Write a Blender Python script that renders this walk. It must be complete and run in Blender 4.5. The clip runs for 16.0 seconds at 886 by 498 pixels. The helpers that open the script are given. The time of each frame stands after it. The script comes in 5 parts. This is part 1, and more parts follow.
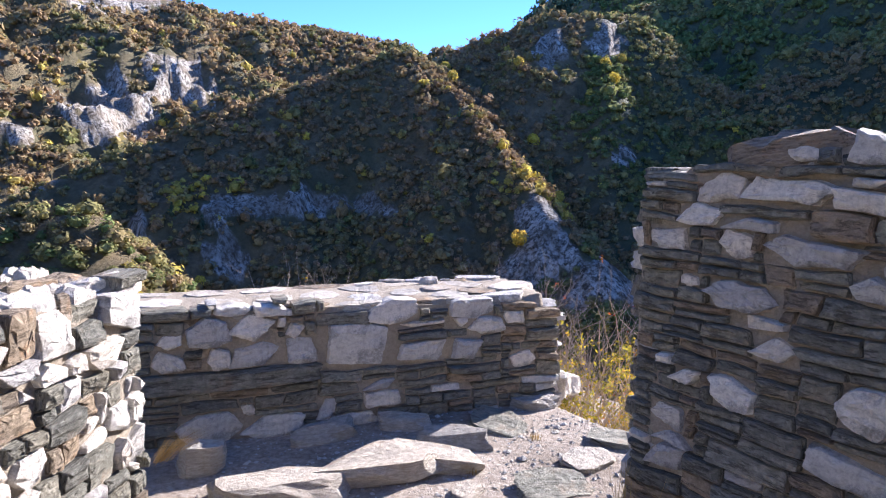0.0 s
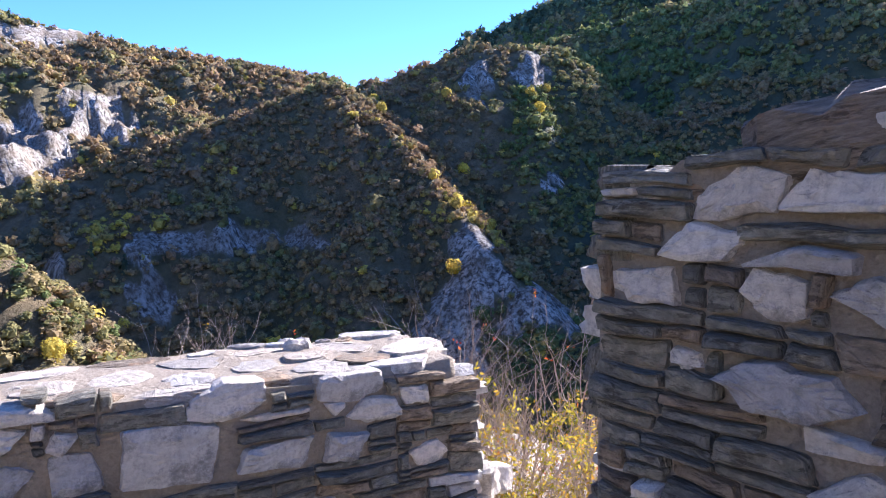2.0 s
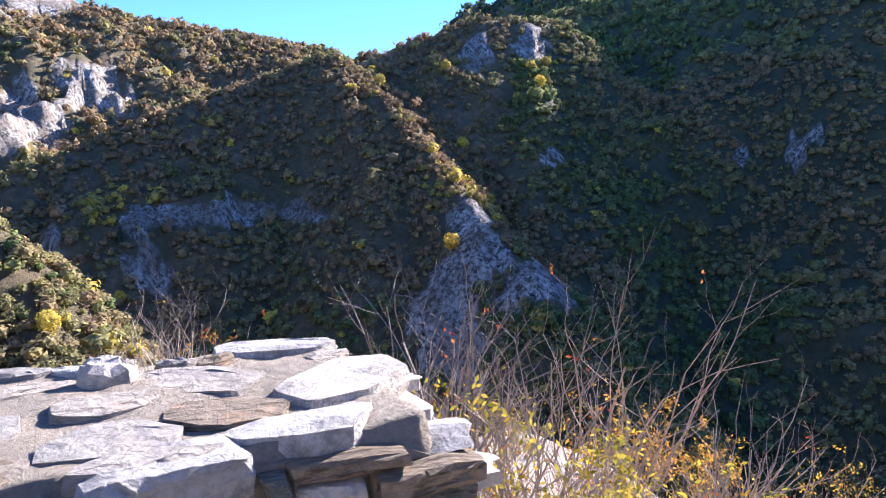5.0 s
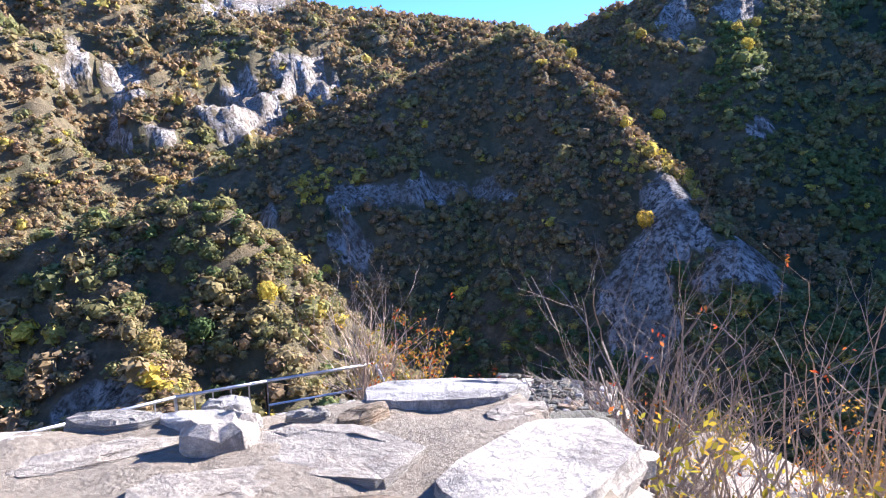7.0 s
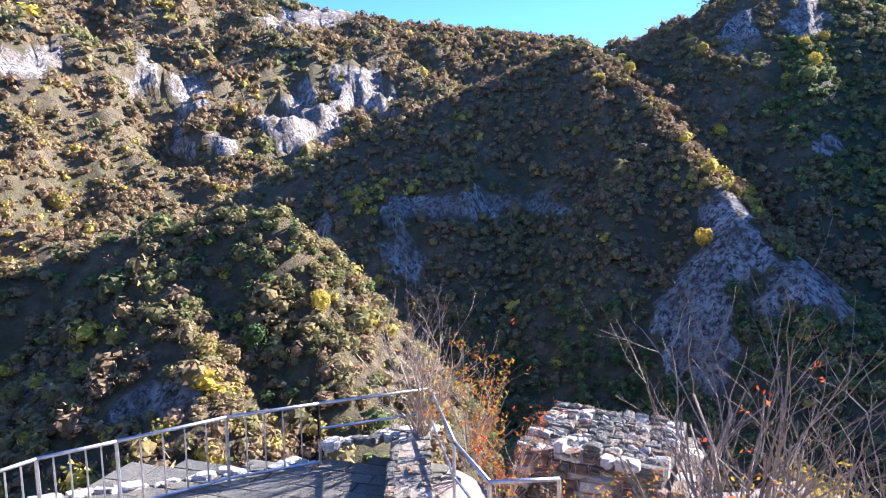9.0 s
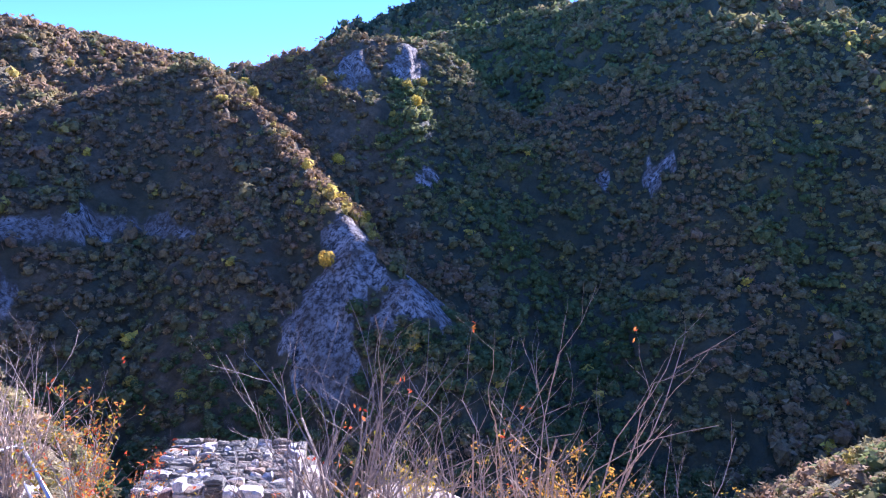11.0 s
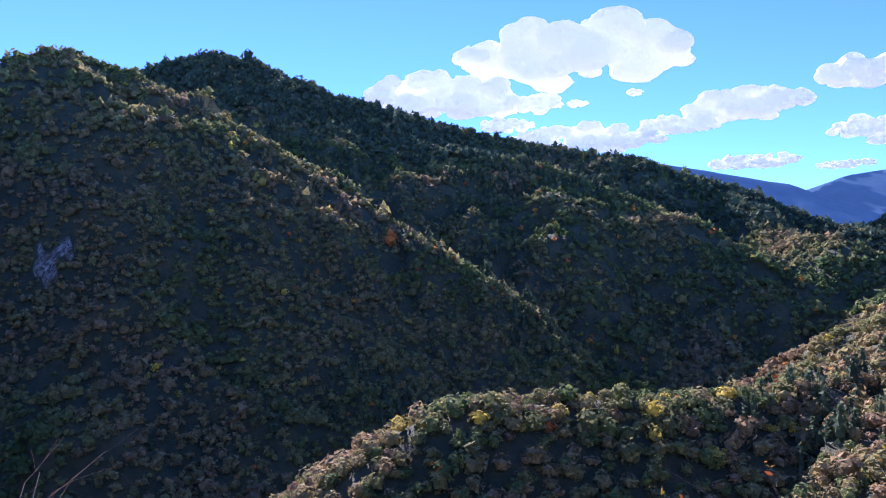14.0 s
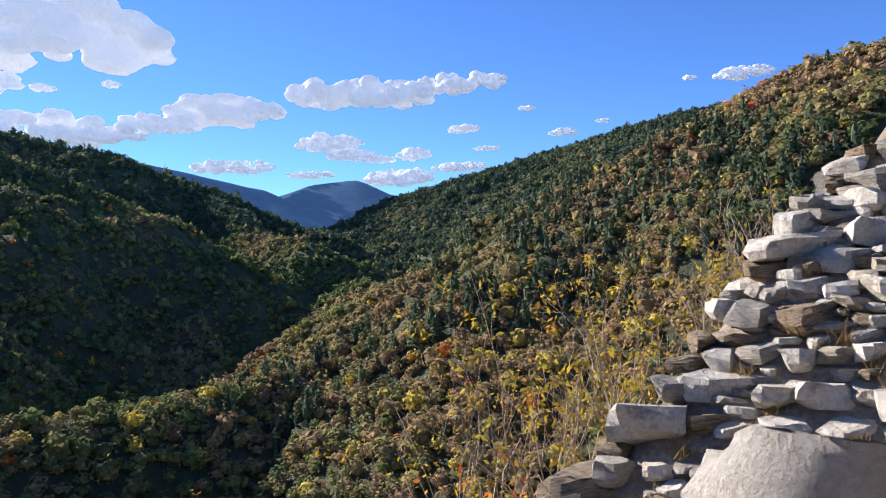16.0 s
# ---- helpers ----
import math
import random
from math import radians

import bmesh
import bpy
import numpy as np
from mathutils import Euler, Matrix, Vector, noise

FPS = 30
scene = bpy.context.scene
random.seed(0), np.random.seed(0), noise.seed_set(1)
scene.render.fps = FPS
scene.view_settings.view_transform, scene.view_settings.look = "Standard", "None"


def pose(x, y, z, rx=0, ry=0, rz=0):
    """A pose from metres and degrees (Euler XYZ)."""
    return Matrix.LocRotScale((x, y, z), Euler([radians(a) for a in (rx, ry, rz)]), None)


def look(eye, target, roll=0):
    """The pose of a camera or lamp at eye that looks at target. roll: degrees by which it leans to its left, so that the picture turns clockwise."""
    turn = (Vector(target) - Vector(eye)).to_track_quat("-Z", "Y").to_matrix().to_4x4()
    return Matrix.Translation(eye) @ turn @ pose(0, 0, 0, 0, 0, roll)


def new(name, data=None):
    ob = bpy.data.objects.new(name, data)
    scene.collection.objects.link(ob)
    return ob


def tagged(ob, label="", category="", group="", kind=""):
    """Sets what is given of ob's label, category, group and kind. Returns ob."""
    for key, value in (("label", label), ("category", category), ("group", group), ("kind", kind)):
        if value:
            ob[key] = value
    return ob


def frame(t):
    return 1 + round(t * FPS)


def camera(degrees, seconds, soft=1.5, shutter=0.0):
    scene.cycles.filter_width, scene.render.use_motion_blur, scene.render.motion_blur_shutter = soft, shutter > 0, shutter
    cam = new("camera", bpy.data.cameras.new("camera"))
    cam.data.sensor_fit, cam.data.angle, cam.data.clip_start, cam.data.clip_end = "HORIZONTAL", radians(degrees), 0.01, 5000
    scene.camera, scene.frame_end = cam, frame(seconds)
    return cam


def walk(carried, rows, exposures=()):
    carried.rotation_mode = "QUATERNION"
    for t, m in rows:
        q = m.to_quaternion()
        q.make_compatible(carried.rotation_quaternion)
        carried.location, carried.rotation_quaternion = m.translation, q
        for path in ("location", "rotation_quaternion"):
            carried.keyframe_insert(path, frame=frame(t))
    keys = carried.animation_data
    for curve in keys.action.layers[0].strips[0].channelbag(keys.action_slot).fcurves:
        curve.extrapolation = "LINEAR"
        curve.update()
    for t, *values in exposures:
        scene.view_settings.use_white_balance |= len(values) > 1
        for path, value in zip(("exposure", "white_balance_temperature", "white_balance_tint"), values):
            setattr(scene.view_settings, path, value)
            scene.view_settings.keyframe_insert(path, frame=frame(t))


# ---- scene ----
cam = camera(64.38, 16.0, soft=1.1)
PATH = [
    (0, pose(0.002, 0.000, 1.567, 82.54, -1.25, 3.18)),
    (0.5, pose(0.018, 0.314, 1.554, 85.37, -0.06, 7.73)),
    (1, pose(0.015, 0.675, 1.497, 85.62, 0.30, 4.34)),
    (1.5, pose(0.058, 0.996, 1.485, 85.30, 0.18, -2.24)),
    (2, pose(0.241, 1.341, 1.484, 85.04, 0.20, -2.32)),
    (2.5, pose(0.327, 1.642, 1.496, 84.68, -0.26, -3.37)),
    (3, pose(0.394, 1.902, 1.493, 84.62, -0.48, -3.79)),
    (3.5, pose(0.407, 2.206, 1.397, 84.79, -0.69, -3.60)),
    (4, pose(0.353, 2.595, 1.258, 84.67, -0.42, -3.53)),
    (4.2, pose(0.377, 2.711, 1.225, 84.43, -0.34, -3.25)),
    (6.3, pose(0.391, 3.627, 1.215, 81.40, 1.51, 2.96)),
    (6.5, pose(0.352, 3.662, 1.222, 81.49, 1.22, 6.00)),
    (7, pose(0.311, 3.756, 1.205, 81.34, 1.53, 12.80)),
    (7.5, pose(0.247, 3.863, 1.199, 81.48, 1.23, 17.76)),
    (8, pose(0.076, 3.910, 1.266, 81.73, 0.77, 17.80)),
    (8.2, pose(0.059, 3.982, 1.290, 81.87, 0.85, 17.94)),
    (10.3, pose(0.085, 4.257, 1.288, 83.81, -0.56, 4.46)),
    (10.5, pose(0.107, 4.189, 1.328, 84.08, -0.89, -0.84)),
    (11, pose(0.184, 4.009, 1.400, 84.57, -1.67, -12.47)),
    (11.5, pose(0.210, 3.977, 1.435, 86.60, -0.89, -23.50)),
    (12, pose(0.271, 3.987, 1.456, 89.02, -0.65, -31.26)),
    (12.5, pose(0.353, 3.996, 1.474, 90.21, -0.36, -36.04)),
    (13, pose(0.440, 3.998, 1.497, 91.60, -0.01, -39.84)),
    (13.5, pose(0.525, 4.000, 1.531, 92.12, 0.52, -47.49)),
    (14, pose(0.605, 4.012, 1.586, 91.93, 0.68, -58.33)),
    (14.5, pose(0.674, 4.044, 1.666, 91.04, 0.13, -72.12)),
    (15, pose(0.744, 4.070, 1.740, 91.52, 1.87, -85.90)),
    (15.5, pose(0.910, 3.945, 1.686, 91.28, 2.15, -95.96)),
    (16, pose(1.081, 3.798, 1.644, 91.05, 2.18, -98.72)),
]
walk(cam, PATH, exposures=[(0, 2.2, 5150, 22), (1.5, 2.35, 5100, 25), (4.2, 2.4, 5100, 25), (6.5, 2.4, 5100, 22), (8, 2.3, 5100, 22), (10.5, 2.5, 4800, 34), (12.5, 2.35, 4700, 52), (14.5, 1.85, 5100, 32), (16, 1.5, 5500, 17)])

# ---------------------------------------------------------------- light
SUN_AZ, SUN_EL = radians(43.5), radians(27.0)
world = bpy.data.worlds.new("sky")
scene.world = world
world.use_nodes = True
wn = world.node_tree.nodes
sky = wn.new("ShaderNodeTexSky")
sky.sky_type = "NISHITA"
sky.sun_disc = False
sky.sun_elevation, sky.sun_rotation = SUN_EL, SUN_AZ
sky.altitude, sky.air_density, sky.dust_density, sky.ozone_density = 2200, 0.82, 0.0, 6.5
wn["Background"].inputs["Strength"].default_value = 0.072
world.node_tree.links.new(sky.outputs[0], wn["Background"].inputs[0])
sun = new("sun", bpy.data.lights.new("sun", "SUN"))
sun.data.energy, sun.data.angle, sun.data.color = 4.2, radians(0.55), (1.0, 0.85, 0.65)
sun.matrix_world = look((0, 0, 50), (-math.sin(SUN_AZ) * math.cos(SUN_EL), -math.cos(SUN_AZ) * math.cos(SUN_EL), 50 - math.sin(SUN_EL)))


# ---------------------------------------------------------------- materials
def material(name, rough=0.9):
    m = bpy.data.materials.new(name)
    m.use_nodes = True
    b = m.node_tree.nodes["Principled BSDF"]
    b.inputs["Roughness"].default_value = rough
    b.inputs["Specular IOR Level"].default_value = 0.25
    return m, m.node_tree, b


def node(tree, kind, **values):
    n = tree.nodes.new(kind)
    for k, v in values.items():
        n.inputs[k].default_value = v
    return n


def ramp(tree, source, stops):
    r = tree.nodes.new("ShaderNodeValToRGB")
    e = r.color_ramp.elements
    while len(e) < len(stops):
        e.new(0.5)
    for el, (p, c) in zip(e, stops):
        el.position, el.color = p, (*c, 1)
    tree.links.new(source, r.inputs[0])
    return r.outputs[0]


def mix(tree, fac, a, b, mode="MIX"):
    n = tree.nodes.new("ShaderNodeMix")
    n.data_type, n.blend_type = "RGBA", mode
    for src, i in ((fac, 0), (a, 6), (b, 7)):
        if isinstance(src, (int, float)):
            n.inputs[i].default_value = src
        elif isinstance(src, tuple):
            n.inputs[i].default_value = (*src, 1)
        else:
            tree.links.new(src, n.inputs[i])
    return n.outputs[2]


def noise_tex(tree, coord, scale, detail=6, rough=0.6, stretch=None):
    if stretch:
        mp = tree.nodes.new("ShaderNodeMapping")
        mp.inputs["Scale"].default_value = stretch
        tree.links.new(coord, mp.inputs[0])
        coord = mp.outputs[0]
    n = node(tree, "ShaderNodeTexNoise", Scale=scale, Detail=detail, Roughness=rough)
    tree.links.new(coord, n.inputs["Vector"])
    return n.outputs["Fac"]


def bump(tree, bsdf, height, dist, strength=1.0):
    b = node(tree, "ShaderNodeBump", Strength=strength, Distance=dist)
    tree.links.new(height, b.inputs["Height"])
    tree.links.new(b.outputs[0], bsdf.inputs["Normal"])


def place_of(tree, kind="Object"):
    return tree.nodes.new("ShaderNodeTexCoord").outputs[kind]


def stone_material(name, dark, mid, light, stain, layered=0.0, grain=38.0, lichen=0.0):
    m, t, b = material(name, 0.88)
    co = place_of(t)
    rnd = t.nodes.new("ShaderNodeObjectInfo").outputs["Random"]
    big = noise_tex(t, co, 3.5, 5, 0.6)
    fine = noise_tex(t, co, grain, 9, 0.72, (1, 1, 1 + 5 * layered))
    base = ramp(t, big, [(0.3, dark), (0.5, mid), (0.68, light)])
    col = mix(t, 0.68, base, ramp(t, fine, [(0.32, dark), (0.5, mid), (0.66, light)]))
    blot = ramp(t, noise_tex(t, co, 8.0, 7, 0.7), [(0.54, (0, 0, 0)), (0.66, (1, 1, 1))])
    col = mix(t, blot, col, mix(t, 0.5, col, stain))
    if lichen:
        grey = ramp(t, noise_tex(t, co, 5.5, 9, 0.78), [(0.5, (0, 0, 0)), (0.6, (1, 1, 1))])
        col = mix(t, mix(t, 1.0, grey, (lichen, lichen, lichen), "MULTIPLY"), col, (0.17, 0.165, 0.155))
    col = mix(t, 0.8, col, ramp(t, rnd, [(0.0, (0.6, 0.6, 0.61)), (0.4, (0.95, 0.94, 0.9)), (0.75, (1.05, 0.97, 0.85)), (1.0, (1.25, 1.22, 1.15))]), "MULTIPLY")
    if layered > 0.6:                              # split edges of the leaves of rock
        seams = ramp(t, noise_tex(t, co, 6.0, 9, 0.7, (1, 6, 9)), [(0.4, (0.35, 0.34, 0.32)), (0.47, (1, 1, 1)), (0.58, (1, 1, 1)), (0.66, (1.3, 1.28, 1.22))])
        col = mix(t, 0.55 + 0.3 * layered, col, seams, "MULTIPLY")
    t.links.new(col, b.inputs["Base Color"])
    bump(t, b, mix(t, 0.45, fine, noise_tex(t, co, 11.0, 8, 0.65, (1, 1, 1 + 4 * layered))), 0.05, 1.0)
    return m


LIMESTONE = stone_material("pale_limestone", (0.42, 0.395, 0.345), (0.69, 0.655, 0.575), (0.83, 0.8, 0.725), (0.35, 0.31, 0.25), lichen=0.6)
GREYSTONE = stone_material("weathered_grey_rock", (0.23, 0.215, 0.18), (0.43, 0.4, 0.34), (0.61, 0.575, 0.495), (0.28, 0.225, 0.155), 0.5, 26.0)
SCHIST = stone_material("dark_schist", (0.1, 0.1, 0.08), (0.225, 0.22, 0.175), (0.42, 0.405, 0.325), (0.3, 0.21, 0.125), 1.0, 22.0)
SLATE_BROWN = stone_material("rusty_schist", (0.13, 0.105, 0.072), (0.29, 0.235, 0.16), (0.48, 0.395, 0.285), (0.4, 0.22, 0.09), 1.0, 20.0)
BOULDER = stone_material("smooth_grey_boulder", (0.3, 0.285, 0.25), (0.46, 0.44, 0.39), (0.6, 0.575, 0.52), (0.34, 0.3, 0.24), 0.0, 30.0)
RED_STONE = stone_material("reddish_rubble", (0.12, 0.075, 0.06), (0.24, 0.16, 0.125), (0.4, 0.3, 0.24), (0.3, 0.24, 0.18))


def mortar_material():
    m, t, b = material("earthy_mortar", 0.95)
    co = place_of(t)
    fine = noise_tex(t, co, 60, 8, 0.75)
    col = mix(t, noise_tex(t, co, 4, 5), ramp(t, fine, [(0.3, (0.2, 0.165, 0.112)), (0.62, (0.5, 0.43, 0.315))]), (0.37, 0.315, 0.23))
    t.links.new(col, b.inputs["Base Color"])
    bump(t, b, mix(t, 0.5, fine, noise_tex(t, co, 14, 8, 0.7)), 0.05)
    return m


MORTAR = mortar_material()


def terrain_material():
    m, t, b = material("mountain_ground", 0.95)
    co = place_of(t)
    rock = t.nodes.new("ShaderNodeAttribute")
    rock.attribute_name = "rock"
    cover = t.nodes.new("ShaderNodeAttribute")
    cover.attribute_name = "wooded"
    near = t.nodes.new("ShaderNodeAttribute")
    near.attribute_name = "trodden"
    wood = ramp(t, noise_tex(t, co, 0.16, 10, 0.72), [(0.3, (0.101, 0.089, 0.049)), (0.47, (0.189, 0.151, 0.081)), (0.58, (0.284, 0.216, 0.115)), (0.7, (0.405, 0.324, 0.189))])
    wood = mix(t, ramp(t, noise_tex(t, co, 0.02, 6, 0.6), [(0.42, (0, 0, 0)), (0.6, (1, 1, 1))]), wood, mix(t, 0.6, wood, (0.1, 0.11, 0.05)))
    canopy = ramp(t, noise_tex(t, co, 0.035, 9, 0.75), [(0.35, (0.045, 0.068, 0.045)), (0.5, (0.090, 0.112, 0.060)), (0.62, (0.150, 0.143, 0.068)), (0.74, (0.240, 0.195, 0.090))])
    wood = mix(t, cover.outputs["Fac"], wood, canopy)
    crag = ramp(t, noise_tex(t, co, 0.3, 10, 0.75, (1, 1, 0.25)), [(0.35, (0.08, 0.075, 0.066)), (0.43, (0.28, 0.27, 0.25)), (0.5, (0.66, 0.645, 0.61)), (0.62, (0.84, 0.83, 0.81))])
    streak = ramp(t, noise_tex(t, co, 0.55, 8, 0.68, (1, 1, 0.14)), [(0.4, (0.14, 0.14, 0.14)), (0.53, (1, 1, 1))])
    crag = mix(t, 1.0, mix(t, 1.0, crag, (1.0, 0.95, 0.84), "MULTIPLY"), streak, "MULTIPLY")
    crag = mix(t, ramp(t, noise_tex(t, co, 0.06, 5), [(0.4, (0, 0, 0)), (0.56, (1, 1, 1))]), crag, mix(t, 0.6, crag, (0.2, 0.15, 0.09)))
    earth = ramp(t, noise_tex(t, co, 28, 9, 0.75), [(0.3, (0.17, 0.138, 0.1)), (0.5, (0.36, 0.305, 0.235)), (0.68, (0.54, 0.475, 0.385))])
    earth = mix(t, ramp(t, noise_tex(t, co, 1.6, 6), [(0.45, (0, 0, 0)), (0.65, (1, 1, 1))]), earth, mix(t, 0.5, earth, (0.15, 0.115, 0.075)))
    edge = t.nodes.new("ShaderNodeMath")
    edge.operation, edge.use_clamp = "MULTIPLY_ADD", True
    t.links.new(noise_tex(t, co, 0.13, 8, 0.75), edge.inputs[0])
    edge.inputs[1].default_value = 3.0
    sub = t.nodes.new("ShaderNodeMath")
    sub.operation = "MULTIPLY_ADD"
    t.links.new(rock.outputs["Fac"], sub.inputs[0])
    sub.inputs[1].default_value, sub.inputs[2].default_value = 3.2, -2.9
    t.links.new(sub.outputs[0], edge.inputs[2])
    col = mix(t, edge.outputs[0], wood, crag)
    col = mix(t, near.outputs["Fac"], col, earth)
    t.links.new(col, b.inputs["Base Color"])
    h = mix(t, near.outputs["Fac"], noise_tex(t, co, 0.5, 10, 0.75), (0.5, 0.5, 0.5))
    b1 = node(t, "ShaderNodeBump", Strength=1.0, Distance=3.5)
    t.links.new(h, b1.inputs["Height"])
    b2 = node(t, "ShaderNodeBump", Strength=0.9, Distance=0.03)
    t.links.new(noise_tex(t, co, 35, 9, 0.75), b2.inputs["Height"])
    t.links.new(b1.outputs[0], b2.inputs["Normal"])
    t.links.new(b2.outputs[0], b.inputs["Normal"])
    return m


TERRAIN = terrain_material()


def leaf_material(name, stops, shine=0.35, clumps=0.0):
    """Foliage: a hue for each crown from its attribute, a shade for each leaf clump, light let through."""
    m, t, b = material(name, 0.9)
    b.inputs["Specular IOR Level"].default_value = 0.05
    at = t.nodes.new("ShaderNodeAttribute")
    at.attribute_name = "hue"
    isl = t.nodes.new("ShaderNodeNewGeometry").outputs["Random Per Island"]
    col = ramp(t, at.outputs["Fac"], stops)
    col = mix(t, 1.0, col, ramp(t, isl, [(0.0, (0.72, 0.72, 0.72)), (0.6, (1, 1, 1)), (1.0, (1.25, 1.2, 1.08))]), "MULTIPLY")
    if clumps:
        co = place_of(t)
        leafy = noise_tex(t, co, clumps, 8, 0.78)
        col = mix(t, 0.85, col, ramp(t, leafy, [(0.36, (0.6, 0.6, 0.58)), (0.5, (1.0, 1.0, 1.0)), (0.64, (1.4, 1.36, 1.25))]), "MULTIPLY")
    t.links.new(col, b.inputs["Base Color"])
    tr = t.nodes.new("ShaderNodeBsdfTranslucent")
    t.links.new(col, tr.inputs[0])
    ms = t.nodes.new("ShaderNodeMixShader")
    ms.inputs[0].default_value = shine
    t.links.new(b.outputs[0], ms.inputs[1])
    t.links.new(tr.outputs[0], ms.inputs[2])
    t.links.new(ms.outputs[0], t.nodes["Material Output"].inputs[0])
    return m


WOODS = leaf_material("autumn_woodland", [(0.0, (0.096, 0.149, 0.052)), (0.25, (0.175, 0.219, 0.079)), (0.42, (0.280, 0.263, 0.108)), (0.58, (0.325, 0.25, 0.13)), (0.72, (0.33, 0.232, 0.135)), (0.84, (0.455, 0.385, 0.105)), (0.93, (0.735, 0.595, 0.088)), (0.97, (0.665, 0.298, 0.070)), (1.0, (0.595, 0.158, 0.061))], 0.3, 0.75)
PINES = leaf_material("pine_needles", [(0.0, (0.07, 0.1, 0.062)), (0.6, (0.1, 0.138, 0.08)), (1.0, (0.15, 0.185, 0.095))], 0.2, 0.9)
BARK = stone_material("grey_bark", (0.25, 0.205, 0.155), (0.45, 0.37, 0.285), (0.66, 0.56, 0.45), (0.34, 0.22, 0.15))
DRY_LEAF = leaf_material("autumn_leaves", [(0.0, (0.2, 0.2, 0.03)), (0.35, (0.42, 0.33, 0.03)), (0.6, (0.5, 0.25, 0.04)), (0.8, (0.45, 0.12, 0.03)), (1.0, (0.4, 0.03, 0.02))], 0.45)
STRAW = leaf_material("dry_grass", [(0.0, (0.3, 0.22, 0.1)), (0.6, (0.5, 0.36, 0.15)), (1.0, (0.22, 0.24, 0.08))], 0.3)


def steel_material():
    m, t, b = material("galvanised_steel", 0.42)
    b.inputs["Metallic"].default_value = 0.85
    co = place_of(t)
    t.links.new(ramp(t, noise_tex(t, co, 9, 6), [(0.35, (0.4, 0.4, 0.4)), (0.65, (0.62, 0.62, 0.61))]), b.inputs["Base Color"])
    return m


STEEL = steel_material()


def cloud_material():
    m, t, b = material("cloud_vapour", 1.0)
    # faint emission replaces sunlight that would scatter through the cloud
    b.inputs["Emission Color"].default_value = (0.93, 0.96, 1.0, 1)
    b.inputs["Emission Strength"].default_value = 0.085
    b.inputs["Base Color"].default_value = (0.93, 0.93, 0.93, 1)
    b.inputs["Specular IOR Level"].default_value = 0
    tr = t.nodes.new("ShaderNodeBsdfTranslucent")
    tr.inputs[0].default_value = (1, 0.99, 0.97, 1)
    billow = node(t, "ShaderNodeBump", Strength=1.0, Distance=45.0)
    t.links.new(noise_tex(t, place_of(t), 0.022, 9, 0.62), billow.inputs["Height"])
    t.links.new(billow.outputs[0], b.inputs["Normal"])
    t.links.new(billow.outputs[0], tr.inputs["Normal"])
    ms = t.nodes.new("ShaderNodeMixShader")
    ms.inputs[0].default_value = 0.3
    t.links.new(b.outputs[0], ms.inputs[1])
    t.links.new(tr.outputs[0], ms.inputs[2])
    t.links.new(ms.outputs[0], t.nodes["Material Output"].inputs[0])
    return m


CLOUD = cloud_material()


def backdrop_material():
    """Mountains many kilometres off, the air's blue haze put into colour and glow."""
    m, t, b = material("haze_blue_mountains", 1.0)
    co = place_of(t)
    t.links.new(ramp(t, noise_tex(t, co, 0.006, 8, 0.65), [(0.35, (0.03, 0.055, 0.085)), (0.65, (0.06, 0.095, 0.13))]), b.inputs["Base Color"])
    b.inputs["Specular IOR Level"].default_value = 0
    # weak blue emission for the hazy air in front
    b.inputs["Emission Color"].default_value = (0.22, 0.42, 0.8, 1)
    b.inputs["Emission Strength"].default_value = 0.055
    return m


BACKDROP = backdrop_material()

# ---------------------------------------------------------------- the land
EYE = np.array([0.3, 4.0, 1.5])


def crest(*rows):
    """A ridge line from compass bearing, rise (degrees) and distance (metres) as seen from the ruin."""
    out = []
    for az, el, d in rows:
        a = radians(az)
        trees = 3.5 if d < 1000 else 5.0 if d < 2600 else 0   # the woods stand on the crest
        out.append((EYE[0] + d * math.sin(a), EYE[1] + d * math.cos(a), EYE[2] + d * math.tan(radians(el)) - trees))
    return out


